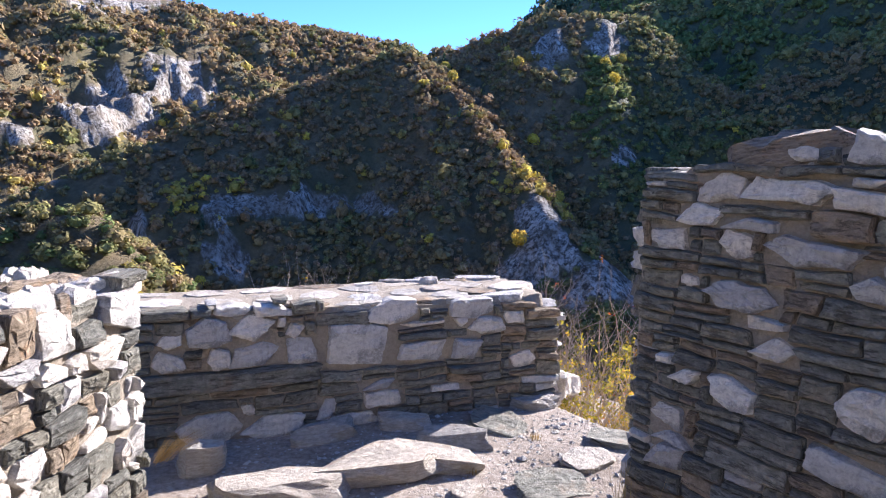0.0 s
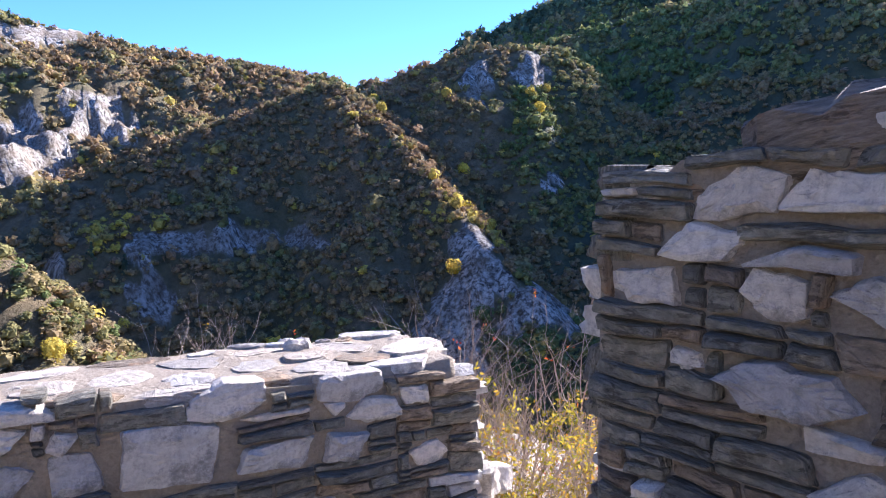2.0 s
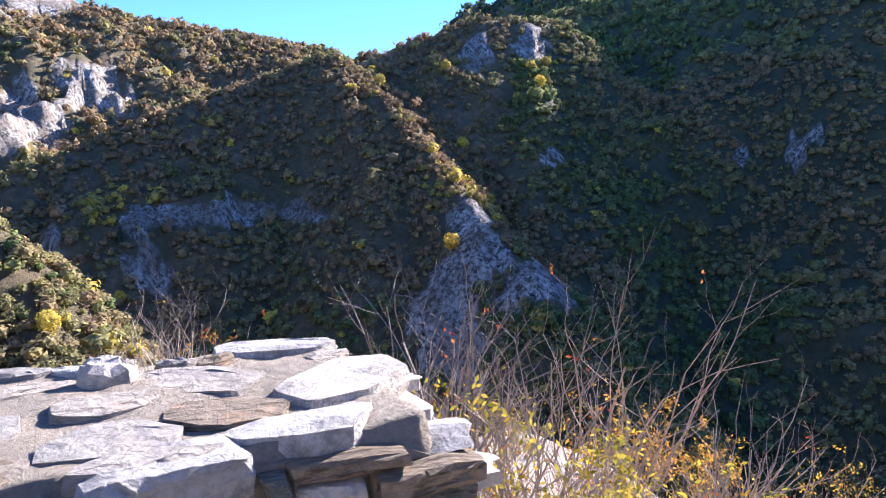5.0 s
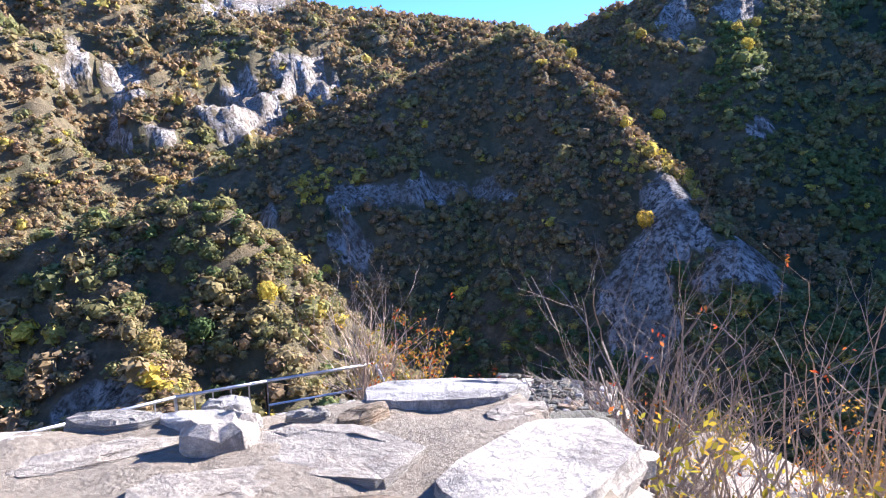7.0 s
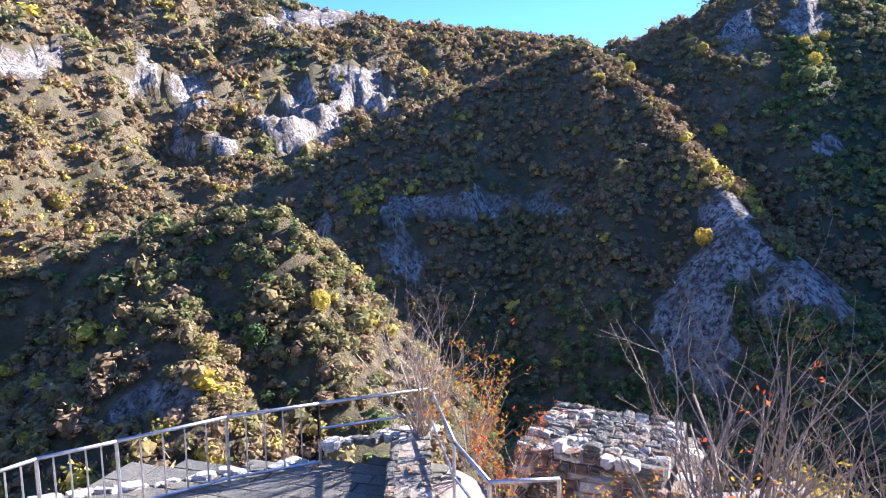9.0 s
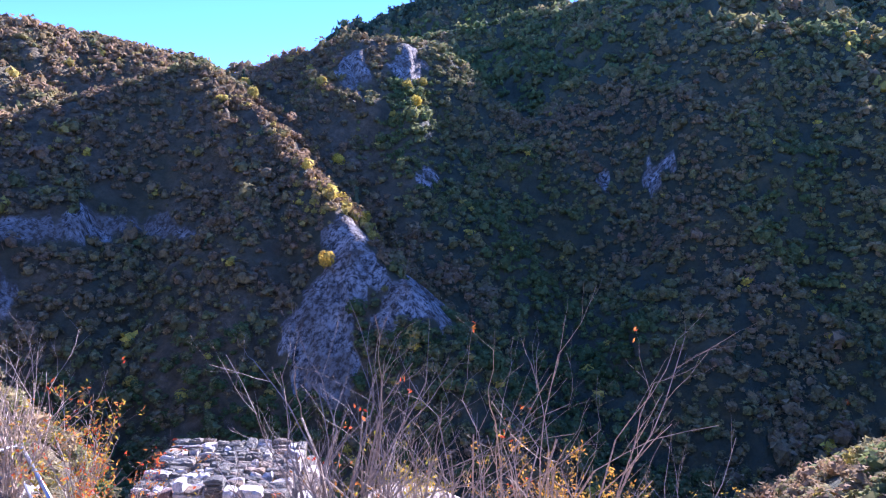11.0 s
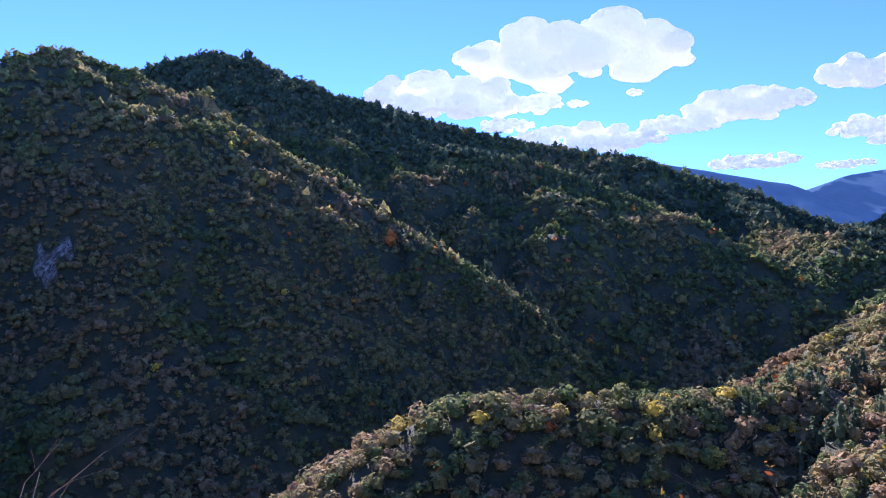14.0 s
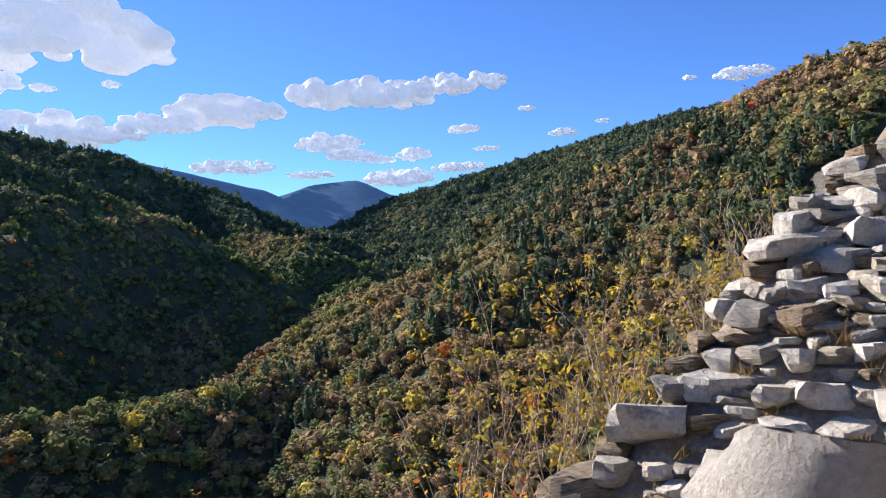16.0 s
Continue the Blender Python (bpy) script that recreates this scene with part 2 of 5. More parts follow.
RIDGES = [  # crest, side slope, rounding
    (crest((-6.6, 8.6, 480), (-12.7, 6.2, 470), (-19.9, 3.8, 450), (-28, -0.1, 430), (-34, -2.9, 420)), 0.82, 8),
    (crest((-6.6, 8.6, 480), (-1.2, 4.4, 420), (2.4, 0.0, 370), (5.7, -3.8, 330), (8.8, -6.9, 310), (14.1, -12.4, 285), (17, -19, 270)), 0.95, 5),
    (crest((-1.2, 4.4, 420), (-3, -2, 360), (-5, -9, 320)), 0.9, 8),
    (crest((-17, 4.6, 455), (-15, -1.5, 400), (-16, -2.8, 392)), 0.85, 10),
    (crest((-54, -8.5, 270), (-47, -6.5, 262), (-43, -5.3, 255), (-35, -3.6, 245), (-30.5, -3.4, 235), (-29, -7.5, 222), (-28, -12, 205), (-26.5, -17, 190)), 1.15, 4),
    (crest((-39, -4.6, 250), (-38, -10, 215), (-37, -17, 180)), 0.8, 5),
    (crest((-75, 17.6, 980), (-60, 16.6, 950), (-45, 14.4, 930), (-31.5, 12.2, 900), (-25, 11.2, 900), (-19.7, 10.3, 910), (-12, 9.6, 920), (-7, 8.8, 940)), 0.62, 15),
    (crest((-45, 13.8, 930), (-44, 6, 700), (-40, 0, 560)), 0.7, 10),
    (crest((-31.5, 11.6, 900), (-30, 5, 720), (-27, 0, 600)), 0.75, 8),
    (crest((-7, 7.4, 650), (-5.2, 7.9, 630), (-2.1, 8.5, 600), (1.6, 10.2, 570), (6.2, 11.4, 550), (11, 11, 580)), 0.9, 8),
    (crest((8.5, 11.3, 550), (9.3, 6.5, 480), (9.5, 2, 430)), 0.9, 6),
    (crest((4, 11, 560), (4.5, 5, 500), (6, 0, 460)), 0.9, 6),
    (crest((6, 11.3, 1150), (10.7, 14.1, 1130), (13.7, 15.1, 1120), (17.6, 15.5, 1110), (21, 14.3, 1100)), 0.7, 15),
    (crest((11, 11.5, 760), (16.3, 12.7, 760), (20.3, 13.6, 760), (25.3, 14.6, 760), (30.3, 16.1, 760), (34.3, 15.1, 740), (42.7, 11.2, 690), (50.9, 6.2, 630), (56.2, 2.9, 590), (61, -0.1, 560), (64, -2.7, 540), (67.8, -7.7, 500)), 0.72, 7),
    (crest((25, 14.1, 760), (26, 4, 560), (27, -6, 420)), 0.7, 25),
    (crest((43, 10.5, 690), (41, 0, 500), (40, -9, 390)), 0.7, 25),
    (crest((35, 15.0, 1300), (37.6, 16.0, 1300), (40.7, 16.9, 1300), (44, 15.8, 1300), (49.6, 14.2, 1300), (56.5, 12.5, 1300), (63.8, 10.6, 1300), (72.9, 9.0, 1300), (79.7, 6.6, 1250), (86.4, 3.5, 1150), (90, 2.4, 1080), (92.6, -0.2, 1000), (95.4, -3.0, 930)), 0.62, 15),
    (crest((45.1, 11.4, 1150), (55, 10.6, 1080), (66, 8.9, 1000), (72.9, 5.9, 930), (77.4, 2.7, 860), (82, -0.5, 800), (84, -5, 740)), 0.62, 12),
    (crest((79.7, 6.4, 1250), (85, 2.4, 950), (88, 1.9, 880), (91, -1.5, 820), (93, -4.5, 770)), 0.6, 10),
    (crest((70, 9, 3700), (75.6, 8.3, 3700), (84.2, 6.3, 3700), (87.7, 4.7, 3600), (92, 3, 3500)), 0.5, 20),
    (crest((82, 4, 4500), (86, 5.8, 4500), (88.5, 6.6, 4500), (91.9, 6.9, 4500), (95.1, 5.5, 4500), (100, 4, 4500)), 0.55, 20),
    (crest((89, 2.4, 2300), (91, 3.4, 2300), (95.1, 5.4, 2250), (104.4, 7.7, 2150), (113.4, 9.8, 2050), (117.7, 10.7, 2000), (126, 11.2, 1900), (140, 12, 1900)), 0.5, 20),
    (crest((93.5, -0.4, 1350), (98.6, 1.8, 1330), (104.2, 3.9, 1300), (108.8, 5.9, 1270), (112.4, 7.4, 1250), (120, 8.5, 1200)), 0.5, 15),
    (crest((92.1, -1.2, 760), (95.7, -1.9, 700), (99.4, -1.6, 640), (104.1, 0.5, 580), (108.7, 2.6, 530), (113.2, 5.0, 490), (117.5, 7.7, 460), (121.3, 10.3, 440), (126.7, 13.2, 430), (131.5, 14.0, 430), (145, 16, 450)), 0.55, 10),
    (crest((45, -28, 165), (48.5, -19.5, 178), (50.5, -16.5, 185), (53.8, -12.9, 195), (57.1, -10.5, 205), (61.9, -9.5, 215), (68.3, -9.2, 225), (76, -8.9, 240), (82, -8.8, 255), (87.6, -7.4, 280), (91, -5.5, 305), (95.4, -4.0, 340), (98.4, -2.1, 380), (104.3, 0, 440)), 0.8, 10),
    (crest((104.3, 0, 440), (112, -3, 330), (122, -5, 250), (135, -4, 220), (150, 0, 240)), 0.5, 12),
    (crest((150, 16, 460), (180, 14, 600), (220, 13, 700), (260, 15, 800), (285, 17, 980)), 0.55, 20),
]

lattice = np.random.RandomState(5).rand(64, 64, 64).astype(np.float32)


def vnoise(p):
    """Smooth lattice noise, 0 to 1, for an array of places."""
    i = np.floor(p).astype(int)
    f = (p - i).astype(np.float32)
    f = f * f * (3 - 2 * f)
    out = 0
    for dx in (0, 1):
        for dy in (0, 1):
            for dz in (0, 1):
                w = (f[..., 0] if dx else 1 - f[..., 0]) * (f[..., 1] if dy else 1 - f[..., 1]) * (f[..., 2] if dz else 1 - f[..., 2])
                out = out + w * lattice[(i[..., 0] + dx) % 64, (i[..., 1] + dy) % 64, (i[..., 2] + dz) % 64]
    return out


def fbm(x, y, scale, octaves=5, seed=0.0, gain=0.5):
    total, amp, norm = 0, 1.0, 0
    for o in range(octaves):
        k = 2.03 ** o / scale
        total = total + amp * vnoise(np.stack([x * k + 17.3 * o + seed, y * k - 9.1 * o, np.full_like(x, seed * 1.7 + o * 3.3)], -1))
        norm += amp
        amp *= gain
    return total / norm


def smooth(a, b, v):
    t = np.clip((v - a) / (b - a), 0, 1)
    return t * t * (3 - 2 * t)


# crags: bearing, rise, half-width (degrees), half-height (degrees), near and far limit of the hillside
CRAGS = [(-19.5, -4.3, 4.2, 1.15, 330, 440), (-13, -3.9, 4.2, 1.1, 330, 440), (-8.5, -4.4, 2.2, 0.8, 330, 440), (-20.5, -8, 2.0, 1.6, 330, 420), (-27, -5.5, 1.6, 1.5, 330, 420),
         (5.2, -7.5, 2.6, 3.6, 240, 345), (9.5, -10.0, 3.6, 2.4, 240, 330), (2.2, -13.5, 2.6, 4.5, 220, 345),
         (-39.8, 5.8, 1.4, 1.7, 500, 900), (-36.7, 4.8, 1.6, 1.7, 500, 900), (-47, 6.6, 2.5, 1.2, 500, 900), (-28.5, 2.8, 2.7, 2.2, 500, 880),
         (-37.3, 1.0, 1.0, 0.9, 480, 800), (-34.4, 0.8, 1.6, 0.9, 480, 800), (-23.5, 5.0, 2.4, 1.7, 600, 900), (-27, 10.5, 3.5, 0.7, 700, 950),
         (-41, -18.3, 3.6, 1.6, 120, 230), (5.2, 7.8, 1.3, 1.8, 430, 560), (9.6, 9.2, 1.6, 1.2, 450, 580), (1.5, 5.6, 1.6, 0.6, 480, 600), (11.3, 0.2, 0.9, 0.7, 380, 640),
         (25.2, 0.3, 0.6, 1.0, 380, 700), (28.8, 0.9, 0.7, 1.3, 380, 700), (30.4, 1.9, 0.5, 0.8, 380, 700)]


def rockiness(az, el, r, wob):
    out = np.zeros_like(az)
    for a, e, ha, he, r0, r1 in CRAGS:
        d = np.hypot((az - a) / ha, (el - e) / he) * 0.9 + (wob - 0.5) * 2.2
        out = np.maximum(out, smooth(1.1, 0.75, d) * (r > r0) * (r < r1))
    return out


def near_height(x, y):
    """The hilltop of the ruin: trodden floor, the drop beyond its walls, the railed terrace below."""
    front = (y - 4.6) * 0.92 - (x + 0.5) * 0.39                       # beyond the low wall
    side = (x - 1.45) * 0.8 + (y - 3.1) * 0.6                         # out through the gap
    out = np.clip(np.maximum(front - 0.9, side - 0.1), 0, None)
    z = -0.03 + 0.05 * (fbm(x, y, 0.9, 4, 2.0) - 0.5) + 0.25 * (fbm(x, y, 2.5, 4, 3.0) - 0.5) * smooth(0.2, 2, out)
    z = z - 0.8 * np.minimum(out, 2) - 0.42 * np.clip(out - 2, 0, None) - 0.7 * np.clip(out - 9, 0, None)
    terrace = -3.5 - 0.03 * (fbm(x, y, 0.8, 3, 4.0) - 0.5)
    on = smooth(0.9, -0.2, y - (13.5 + 0.55 * (x + 4.5))) * smooth(-13, -9, x) * smooth(-1.6, -3.0, x)
    z = np.where(y > 7.0, z + (terrace - z) * on, z)
    mound = (0.5 + 1.0 * (fbm(x, y, 1.5, 4, 13.0) - 0.35)) * smooth(3.4, 0.0, np.hypot(x - 2.2, (y - 12.6) * 0.8)) + 0.5 * (fbm(x, y, 2.2, 4, 19.0) - 0.5) * smooth(1, 4, out)
    z = z + mound
    z = z - 0.9 * np.clip(np.hypot(x - 0.5, y - 3.0) - 17, 0, None)
    # the ruin's upper bank
    d = (x - 3.95) * 0.937 + (y - 2.95) * 0.35
    s = (x - 3.95) * 0.35 - (y - 2.95) * 0.937
    top = np.minimum(0.52 + 0.7 * s, 2.9)
    bank = np.minimum(top + 0.3 * d - 1.2 * np.clip(-d - 1.6, 0, None), top - 1.3 * d) + 0.12 * (fbm(x, y, 0.7, 4, 6.0) - 0.5)
    return np.where(np.hypot(x - 4, y - 1) < 9, np.maximum(z, bank), z)


def far_height(x, y):
    best = np.full(x.shape, -215.0)
    drop = np.full(x.shape, 0.0)
    for line, slope, w in RIDGES:
        for (ax, ay, az_), (bx, by, bz) in zip(line, line[1:]):
            lx, ly = bx - ax, by - ay
            t = np.clip(((x - ax) * lx + (y - ay) * ly) / (lx * lx + ly * ly), 0, 1)
            d = np.hypot(x - ax - t * lx, y - ay - t * ly)
            fall = slope * (np.sqrt(d * d + w * w) - w)
            h = az_ + t * (bz - az_) - fall
            drop = np.where(h > best, fall, drop)
            best = np.maximum(best, h)
    return best, drop


def land(x, y, detail=True):
    r = np.hypot(x - EYE[0], y - EYE[1])
    far, drop = far_height(x, y)
    if detail:
        k = smooth(60, 260, r)
        below = smooth(4, 70, drop) * np.clip(r / 480, 0.35, 1.6) * (1 - 0.75 * smooth(1500, 2600, r))      # spurs and gullies grow away from the crests
        far = far + k * ((fbm(x, y, 95, 4, 1.0, 0.55) - 0.5) * 70 - np.abs(fbm(x, y, 55, 4, 7.0) - 0.5) * 62 + 6) * below
        far = far + k * (fbm(x, y, 40, 3, 17.0) - 0.5) * 6
    return np.maximum(near_height(x, y), far)


def polar_sheet(azs, radii):
    a, r = np.meshgrid(np.radians(azs), radii, indexing="ij")
    x, y = EYE[0] + r * np.sin(a), EYE[1] + r * np.cos(a)
    z = land(x, y)
    el = np.degrees(np.arctan2(z - EYE[2], r))
    wob = fbm(x, y, 13, 5, 11.0, 0.6)
    rock = rockiness(np.degrees(a), el, r, wob)
    spur = np.maximum(fbm(x, y, 30, 4, 21.0) - 0.66, 0) * 6 * (r > 200) * (r < 1100) * smooth(-20, -26, np.degrees(a))
    rock = np.maximum(rock, np.clip(spur, 0, 1))
    crag = np.abs(fbm(x, y, 14, 4, 31.0) - 0.5) * 2
    ribs = np.abs(fbm(np.degrees(a) * r * 0.0175, el * r * 0.004, 9.0, 3, 37.0, 0.6) - 0.5) * 2    # upright ribs and clefts of the cliffs
    lift = rock * (crag * 6 + ribs * 9 - 1.0) * np.clip(r / 450, 0.5, 1.5)
    trodden = smooth(24, 16, np.hypot(x, y - 5))
    wooded = np.maximum(smooth(700, 1300, r), 0.85 * smooth(6, 14, np.degrees(a)) * smooth(110, 160, r))
    return x - lift * 0.6 * np.sin(a), y - lift * 0.6 * np.cos(a), z + lift * 0.5, rock, trodden, wooded


def grid_object(name, azs, radii, closed, mat):
    x, y, z, rock, trodden, wooded = polar_sheet(azs, radii)
    n, m = x.shape
    i = np.arange(n * m).reshape(n, m)
    j = np.roll(i, -1, 0) if closed else i[1:]
    a = i if closed else i[:-1]
    quads = np.stack([a[:, :-1], j[:, :-1], j[:, 1:], a[:, 1:]], -1).reshape(-1, 4)
    quads = quads[:, ::-1]
    me = mesh_from(name, np.stack([x, y, z], -1).reshape(-1, 3), quads)
    for key, v in (("rock", rock), ("trodden", trodden), ("wooded", wooded)):
        me.attributes.new(key, "FLOAT", "POINT").data.foreach_set("value", v.ravel().astype(np.float32))
    me.materials.append(mat)
    return new(name, me)


def mesh_from(name, verts, faces, flat=False):
    """A mesh from arrays of places and of faces with the same number of corners."""
    me = bpy.data.meshes.new(name)
    k = faces.shape[1]
    me.vertices.add(len(verts))
    me.vertices.foreach_set("co", np.asarray(verts, np.float32).ravel())
    me.loops.add(faces.size)
    me.loops.foreach_set("vertex_index", faces.astype(np.int32).ravel())
    me.polygons.add(len(faces))
    me.polygons.foreach_set("loop_start", np.arange(0, faces.size, k, dtype=np.int32))
    me.polygons.foreach_set("use_smooth", np.full(len(faces), not flat))
    me.update(calc_edges=True)
    return me


near_r = np.geomspace(0.02, 30, 105)
far_r = np.geomspace(30, 2750, 240)[1:]
azimuths = np.concatenate([np.arange(-56, 138, 0.3), np.arange(138, 304, 2.0)])
ground = grid_object("ground", azimuths, np.concatenate([near_r, far_r]), True, TERRAIN)
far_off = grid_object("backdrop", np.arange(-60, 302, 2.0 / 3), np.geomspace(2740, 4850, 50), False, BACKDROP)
tagged(far_off, "far mountains at the head of the valley, haze put into their colour", "backdrop", kind="structure")
tagged(ground, "stony hilltop and wooded autumn mountains around a gorge", "ground", kind="structure")

# ---------------------------------------------------------------- masonry
def block_cells(w, h, fixed, rng, high, wide):
    """Rough courses: the face split again and again into wide, low cells, round the fixed stones (u, v, size). Gives outline and whether it is a fixed stone."""
    cells = []
    warp = Vector((rng.uniform(0, 90), rng.uniform(0, 90), 0))

    def bent(u, v):
        p = Vector((u * 5.0, v * 7.0, 0)) + warp
        q = Vector((u * 14.0, v * 19.0, 3.0)) + warp
        return (u + 0.03 * noise.noise(p) + 0.012 * noise.noise(q), v + 0.022 * noise.noise(p + Vector((31, 7, 2))) + 0.009 * noise.noise(q + Vector((5, 5, 5))))

    def outline(u0, u1, v0, v1, pale):
        pts = []
        for (ax, ay), (bx, by) in (((u0, v0), (u1, v0)), ((u1, v0), (u1, v1)), ((u1, v1), (u0, v1)), ((u0, v1), (u0, v0))):
            k = 3 if math.hypot(bx - ax, by - ay) > 0.13 else 2 if math.hypot(bx - ax, by - ay) > 0.06 else 1
            for i in range(k):
                pts.append(bent(ax + (bx - ax) * i / k, ay + (by - ay) * i / k))
        if pale and (u1 - u0) > 3.4 * (v1 - v0):
            pale = False
        if pale:                                   # a found block: an angular, broken outline of its own within the cell
            cu, cv, hu, hv = (u0 + u1) / 2, (v0 + v1) / 2, (u1 - u0) / 2, (v1 - v0) / 2
            n = rng.randint(4, 6)
            turn, lean = rng.uniform(0.3, 0.9), rng.uniform(-0.5, 0.5)
            knees = []
            for k in range(n):
                a = (k + rng.uniform(-0.22, 0.22)) * 2 * math.pi / n + turn
                c, d = math.cos(a), math.sin(a)
                q = (abs(c) ** 3.5 + abs(d) ** 3.5) ** (-1 / 3.5) * rng.uniform(0.92, 1.22)
                knees.append((cu + hu * q * c + lean * hv * q * d, cv + hv * q * d))
            pts = []
            for (ax, ay), (bx, by) in zip(knees, knees[1:] + knees[:1]):
                long = math.hypot(bx - ax, by - ay)
                for f in (0, rng.uniform(0.25, 0.45), rng.uniform(0.58, 0.78)):
                    out = rng.uniform(-0.05, 0.07) * long if f else 0
                    pts.append((ax + (bx - ax) * f + (by - ay) / max(long, 1e-4) * out, ay + (by - ay) * f - (bx - ax) / max(long, 1e-4) * out))
        cells.append((pts, pale))

    def split(u0, u1, v0, v1, known, depth):
        bw, bh = u1 - u0, v1 - v0
        if len(known) == 1:
            u, v, s = known[0]
            su, sv = s * 0.5, s * rng.uniform(0.27, 0.34)
            room = [(u - su - u0, 0), (u1 - u - su, 1), (v - sv - v0, 2), (v1 - v - sv, 3)]
            gap, side = max(room)
            if gap < 0.035:
                outline(u0, u1, v0, v1, True)
            elif side == 0:
                split(u0, u0 + gap, v0, v1, [], depth), split(u0 + gap, u1, v0, v1, known, depth)
            elif side == 1:
                split(u1 - gap, u1, v0, v1, [], depth), split(u0, u1 - gap, v0, v1, known, depth)
            elif side == 2:
                split(u0, u1, v0, v0 + gap, [], depth), split(u0, u1, v0 + gap, v1, known, depth)
            else:
                split(u0, u1, v1 - gap, v1, [], depth), split(u0, u1, v0, v1 - gap, known, depth)
            return
        if not known:
            th, tw = high * rng.uniform(0.65, 1.5), wide * rng.uniform(0.6, 1.5)
            if bh > th * 1.45 and (bh / high > bw / wide or bw < tw * 1.3):
                m = v0 + bh * rng.uniform(0.36, 0.64)
                split(u0, u1, v0, m, [], depth), split(u0, u1, m, v1, [], depth)
            elif bw > tw * 1.4:
                m = u0 + bw * rng.uniform(0.34, 0.66)
                split(u0, m, v0, v1, [], depth), split(m, u1, v0, v1, [], depth)
            else:
                outline(u0, u1, v0, v1, False)
            return
        best = None
        for _ in range(24):
            flat = rng.random() < 0.6
            m = rng.uniform(v0, v1) if flat else rng.uniform(u0, u1)
            cut = sum(max(0, (s * 0.3 if flat else s * 0.5) - abs((v if flat else u) - m)) for u, v, s in known)
            low = sum((v if flat else u) < m for u, v, s in known)
            if 0 < low < len(known):
                score = cut + 0.02 * abs(low - len(known) / 2)
                if best is None or score < best[0]:
                    best = (score, flat, m)
        if best is None or depth > 14:
            outline(u0, u1, v0, v1, True)
            return
        _, flat, m = best
        a = [k for k in known if (k[1] if flat else k[0]) < m]
        b = [k for k in known if k not in a]
        if flat:
            split(u0, u1, v0, m, a, depth + 1), split(u0, u1, m, v1, b, depth + 1)
        else:
            split(u0, m, v0, v1, a, depth + 1), split(m, u1, v0, v1, b, depth + 1)

    split(0, w, 0, h, list(fixed), 0)
    return cells


def stone_mesh(name, poly, depth, bulge, gap, rng, mat, tip=1.0):
    """One dressed rubble stone that fills a cell: face in the x-y plane towards +z, its tail in the wall."""
    pts = [Vector((x, y)) for x, y in poly]
    soft = []
    for k in range(len(pts)):
        a, b = pts[k], pts[(k + 1) % len(pts)]
        if (b - a).length < 0.012:
            continue
        q = rng.uniform(0.06, 0.16)
        soft += [a.lerp(b, q), a.lerp(b, 1 - q)]
    if len(soft) < 5:
        return None
    mid = sum(soft, Vector((0, 0))) / len(soft)
    hx, hy = max(abs(p.x - mid.x) for p in soft), max(abs(p.y - mid.y) for p in soft)
    if min(hx, hy) < 0.01:
        return None
    kx, ky = max(0.6, 1 - gap / hx), max(0.5, 1 - gap / hy)
    ex, ey = max(0.6, 1 - 0.007 / hx), max(0.55, 1 - 0.006 / hy)
    tilt = Vector((rng.uniform(-0.1, 0.1), rng.uniform(-0.16, 0.16))) * tip
    bm = bmesh.new()
    rings = []
    for fx, fy, z, jit in ((0.9, 0.9, -depth, 0.0), (1, 1, -0.012, 0.03), (ex, ey, bulge * 0.72, 0.04), (ex * 0.62, ey * 0.62, bulge, 0.16)):
        ring = []
        for p in soft:
            d = p - mid
            g = 1 + rng.uniform(-jit, jit)
            ring.append(bm.verts.new((mid.x + d.x * kx * fx * g, mid.y + d.y * ky * fy * g, z + (tilt.dot(d) if z > 0 else 0) + (rng.uniform(-0.2, 0.2) * bulge if z > 0 else 0))))
        rings.append(ring)
    n = len(soft)
    for a, b in zip(rings, rings[1:]):
        for i in range(n):
            bm.faces.new((a[i], a[(i + 1) % n], b[(i + 1) % n], b[i]))
    bm.faces.new(rings[-1])
    me = bpy.data.meshes.new(name)
    bm.to_mesh(me)
    bm.free()
    me.materials.append(mat)
    return me


def masonry(parent, m, w, h, spacing, flat, seed, fixed=(), pale=0.2, depth=0.12, bulge=0.03, top=None, start=None, gap=0.0045, reds=0.0, proud=0.02, tip=1.0):
    """Rubble stones over the face w x h whose frame is m (x along, y up, z out). top, start: lines above or before which nothing stands."""
    rng = random.Random(seed)
    for poly, known in block_cells(w, h, fixed, rng, spacing / flat ** 0.5 * 0.72, spacing * flat ** 0.5 * 0.85):
        u, v = sum(p[0] for p in poly) / len(poly), sum(p[1] for p in poly) / len(poly)
        if (top and v > top(u)) or (start and not start(u, v)):
            continue
        poly = [(min(max(x, -0.025), w + 0.025), min(y, top(x) + 0.03) if top else y) for x, y in poly]
        cu = sum(p[0] for p in poly) / len(poly)
        cv = sum(p[1] for p in poly) / len(poly)
        draw = rng.random()
        if (tip < 1 or draw < pale) and not known and len(poly) > 6:
            poly = [p for k, p in enumerate(poly) if rng.random() > 0.3]
        mat = LIMESTONE if known or draw < pale else RED_STONE if draw > 1 - reds else SLATE_BROWN if draw > 0.84 - reds else SCHIST
        me = stone_mesh("stone", [(x - cu, y - cv) for x, y in poly], depth, bulge * (rng.uniform(1.0, 1.5) if mat is LIMESTONE else rng.uniform(0.6, 1.2)), gap, rng, mat, tip)
        if not me:
            continue
        ob = new("stone", me)
        ob.parent = parent
        ob.matrix_basis = m @ Matrix.Translation((cu, cv, rng.uniform(-proud, proud)))


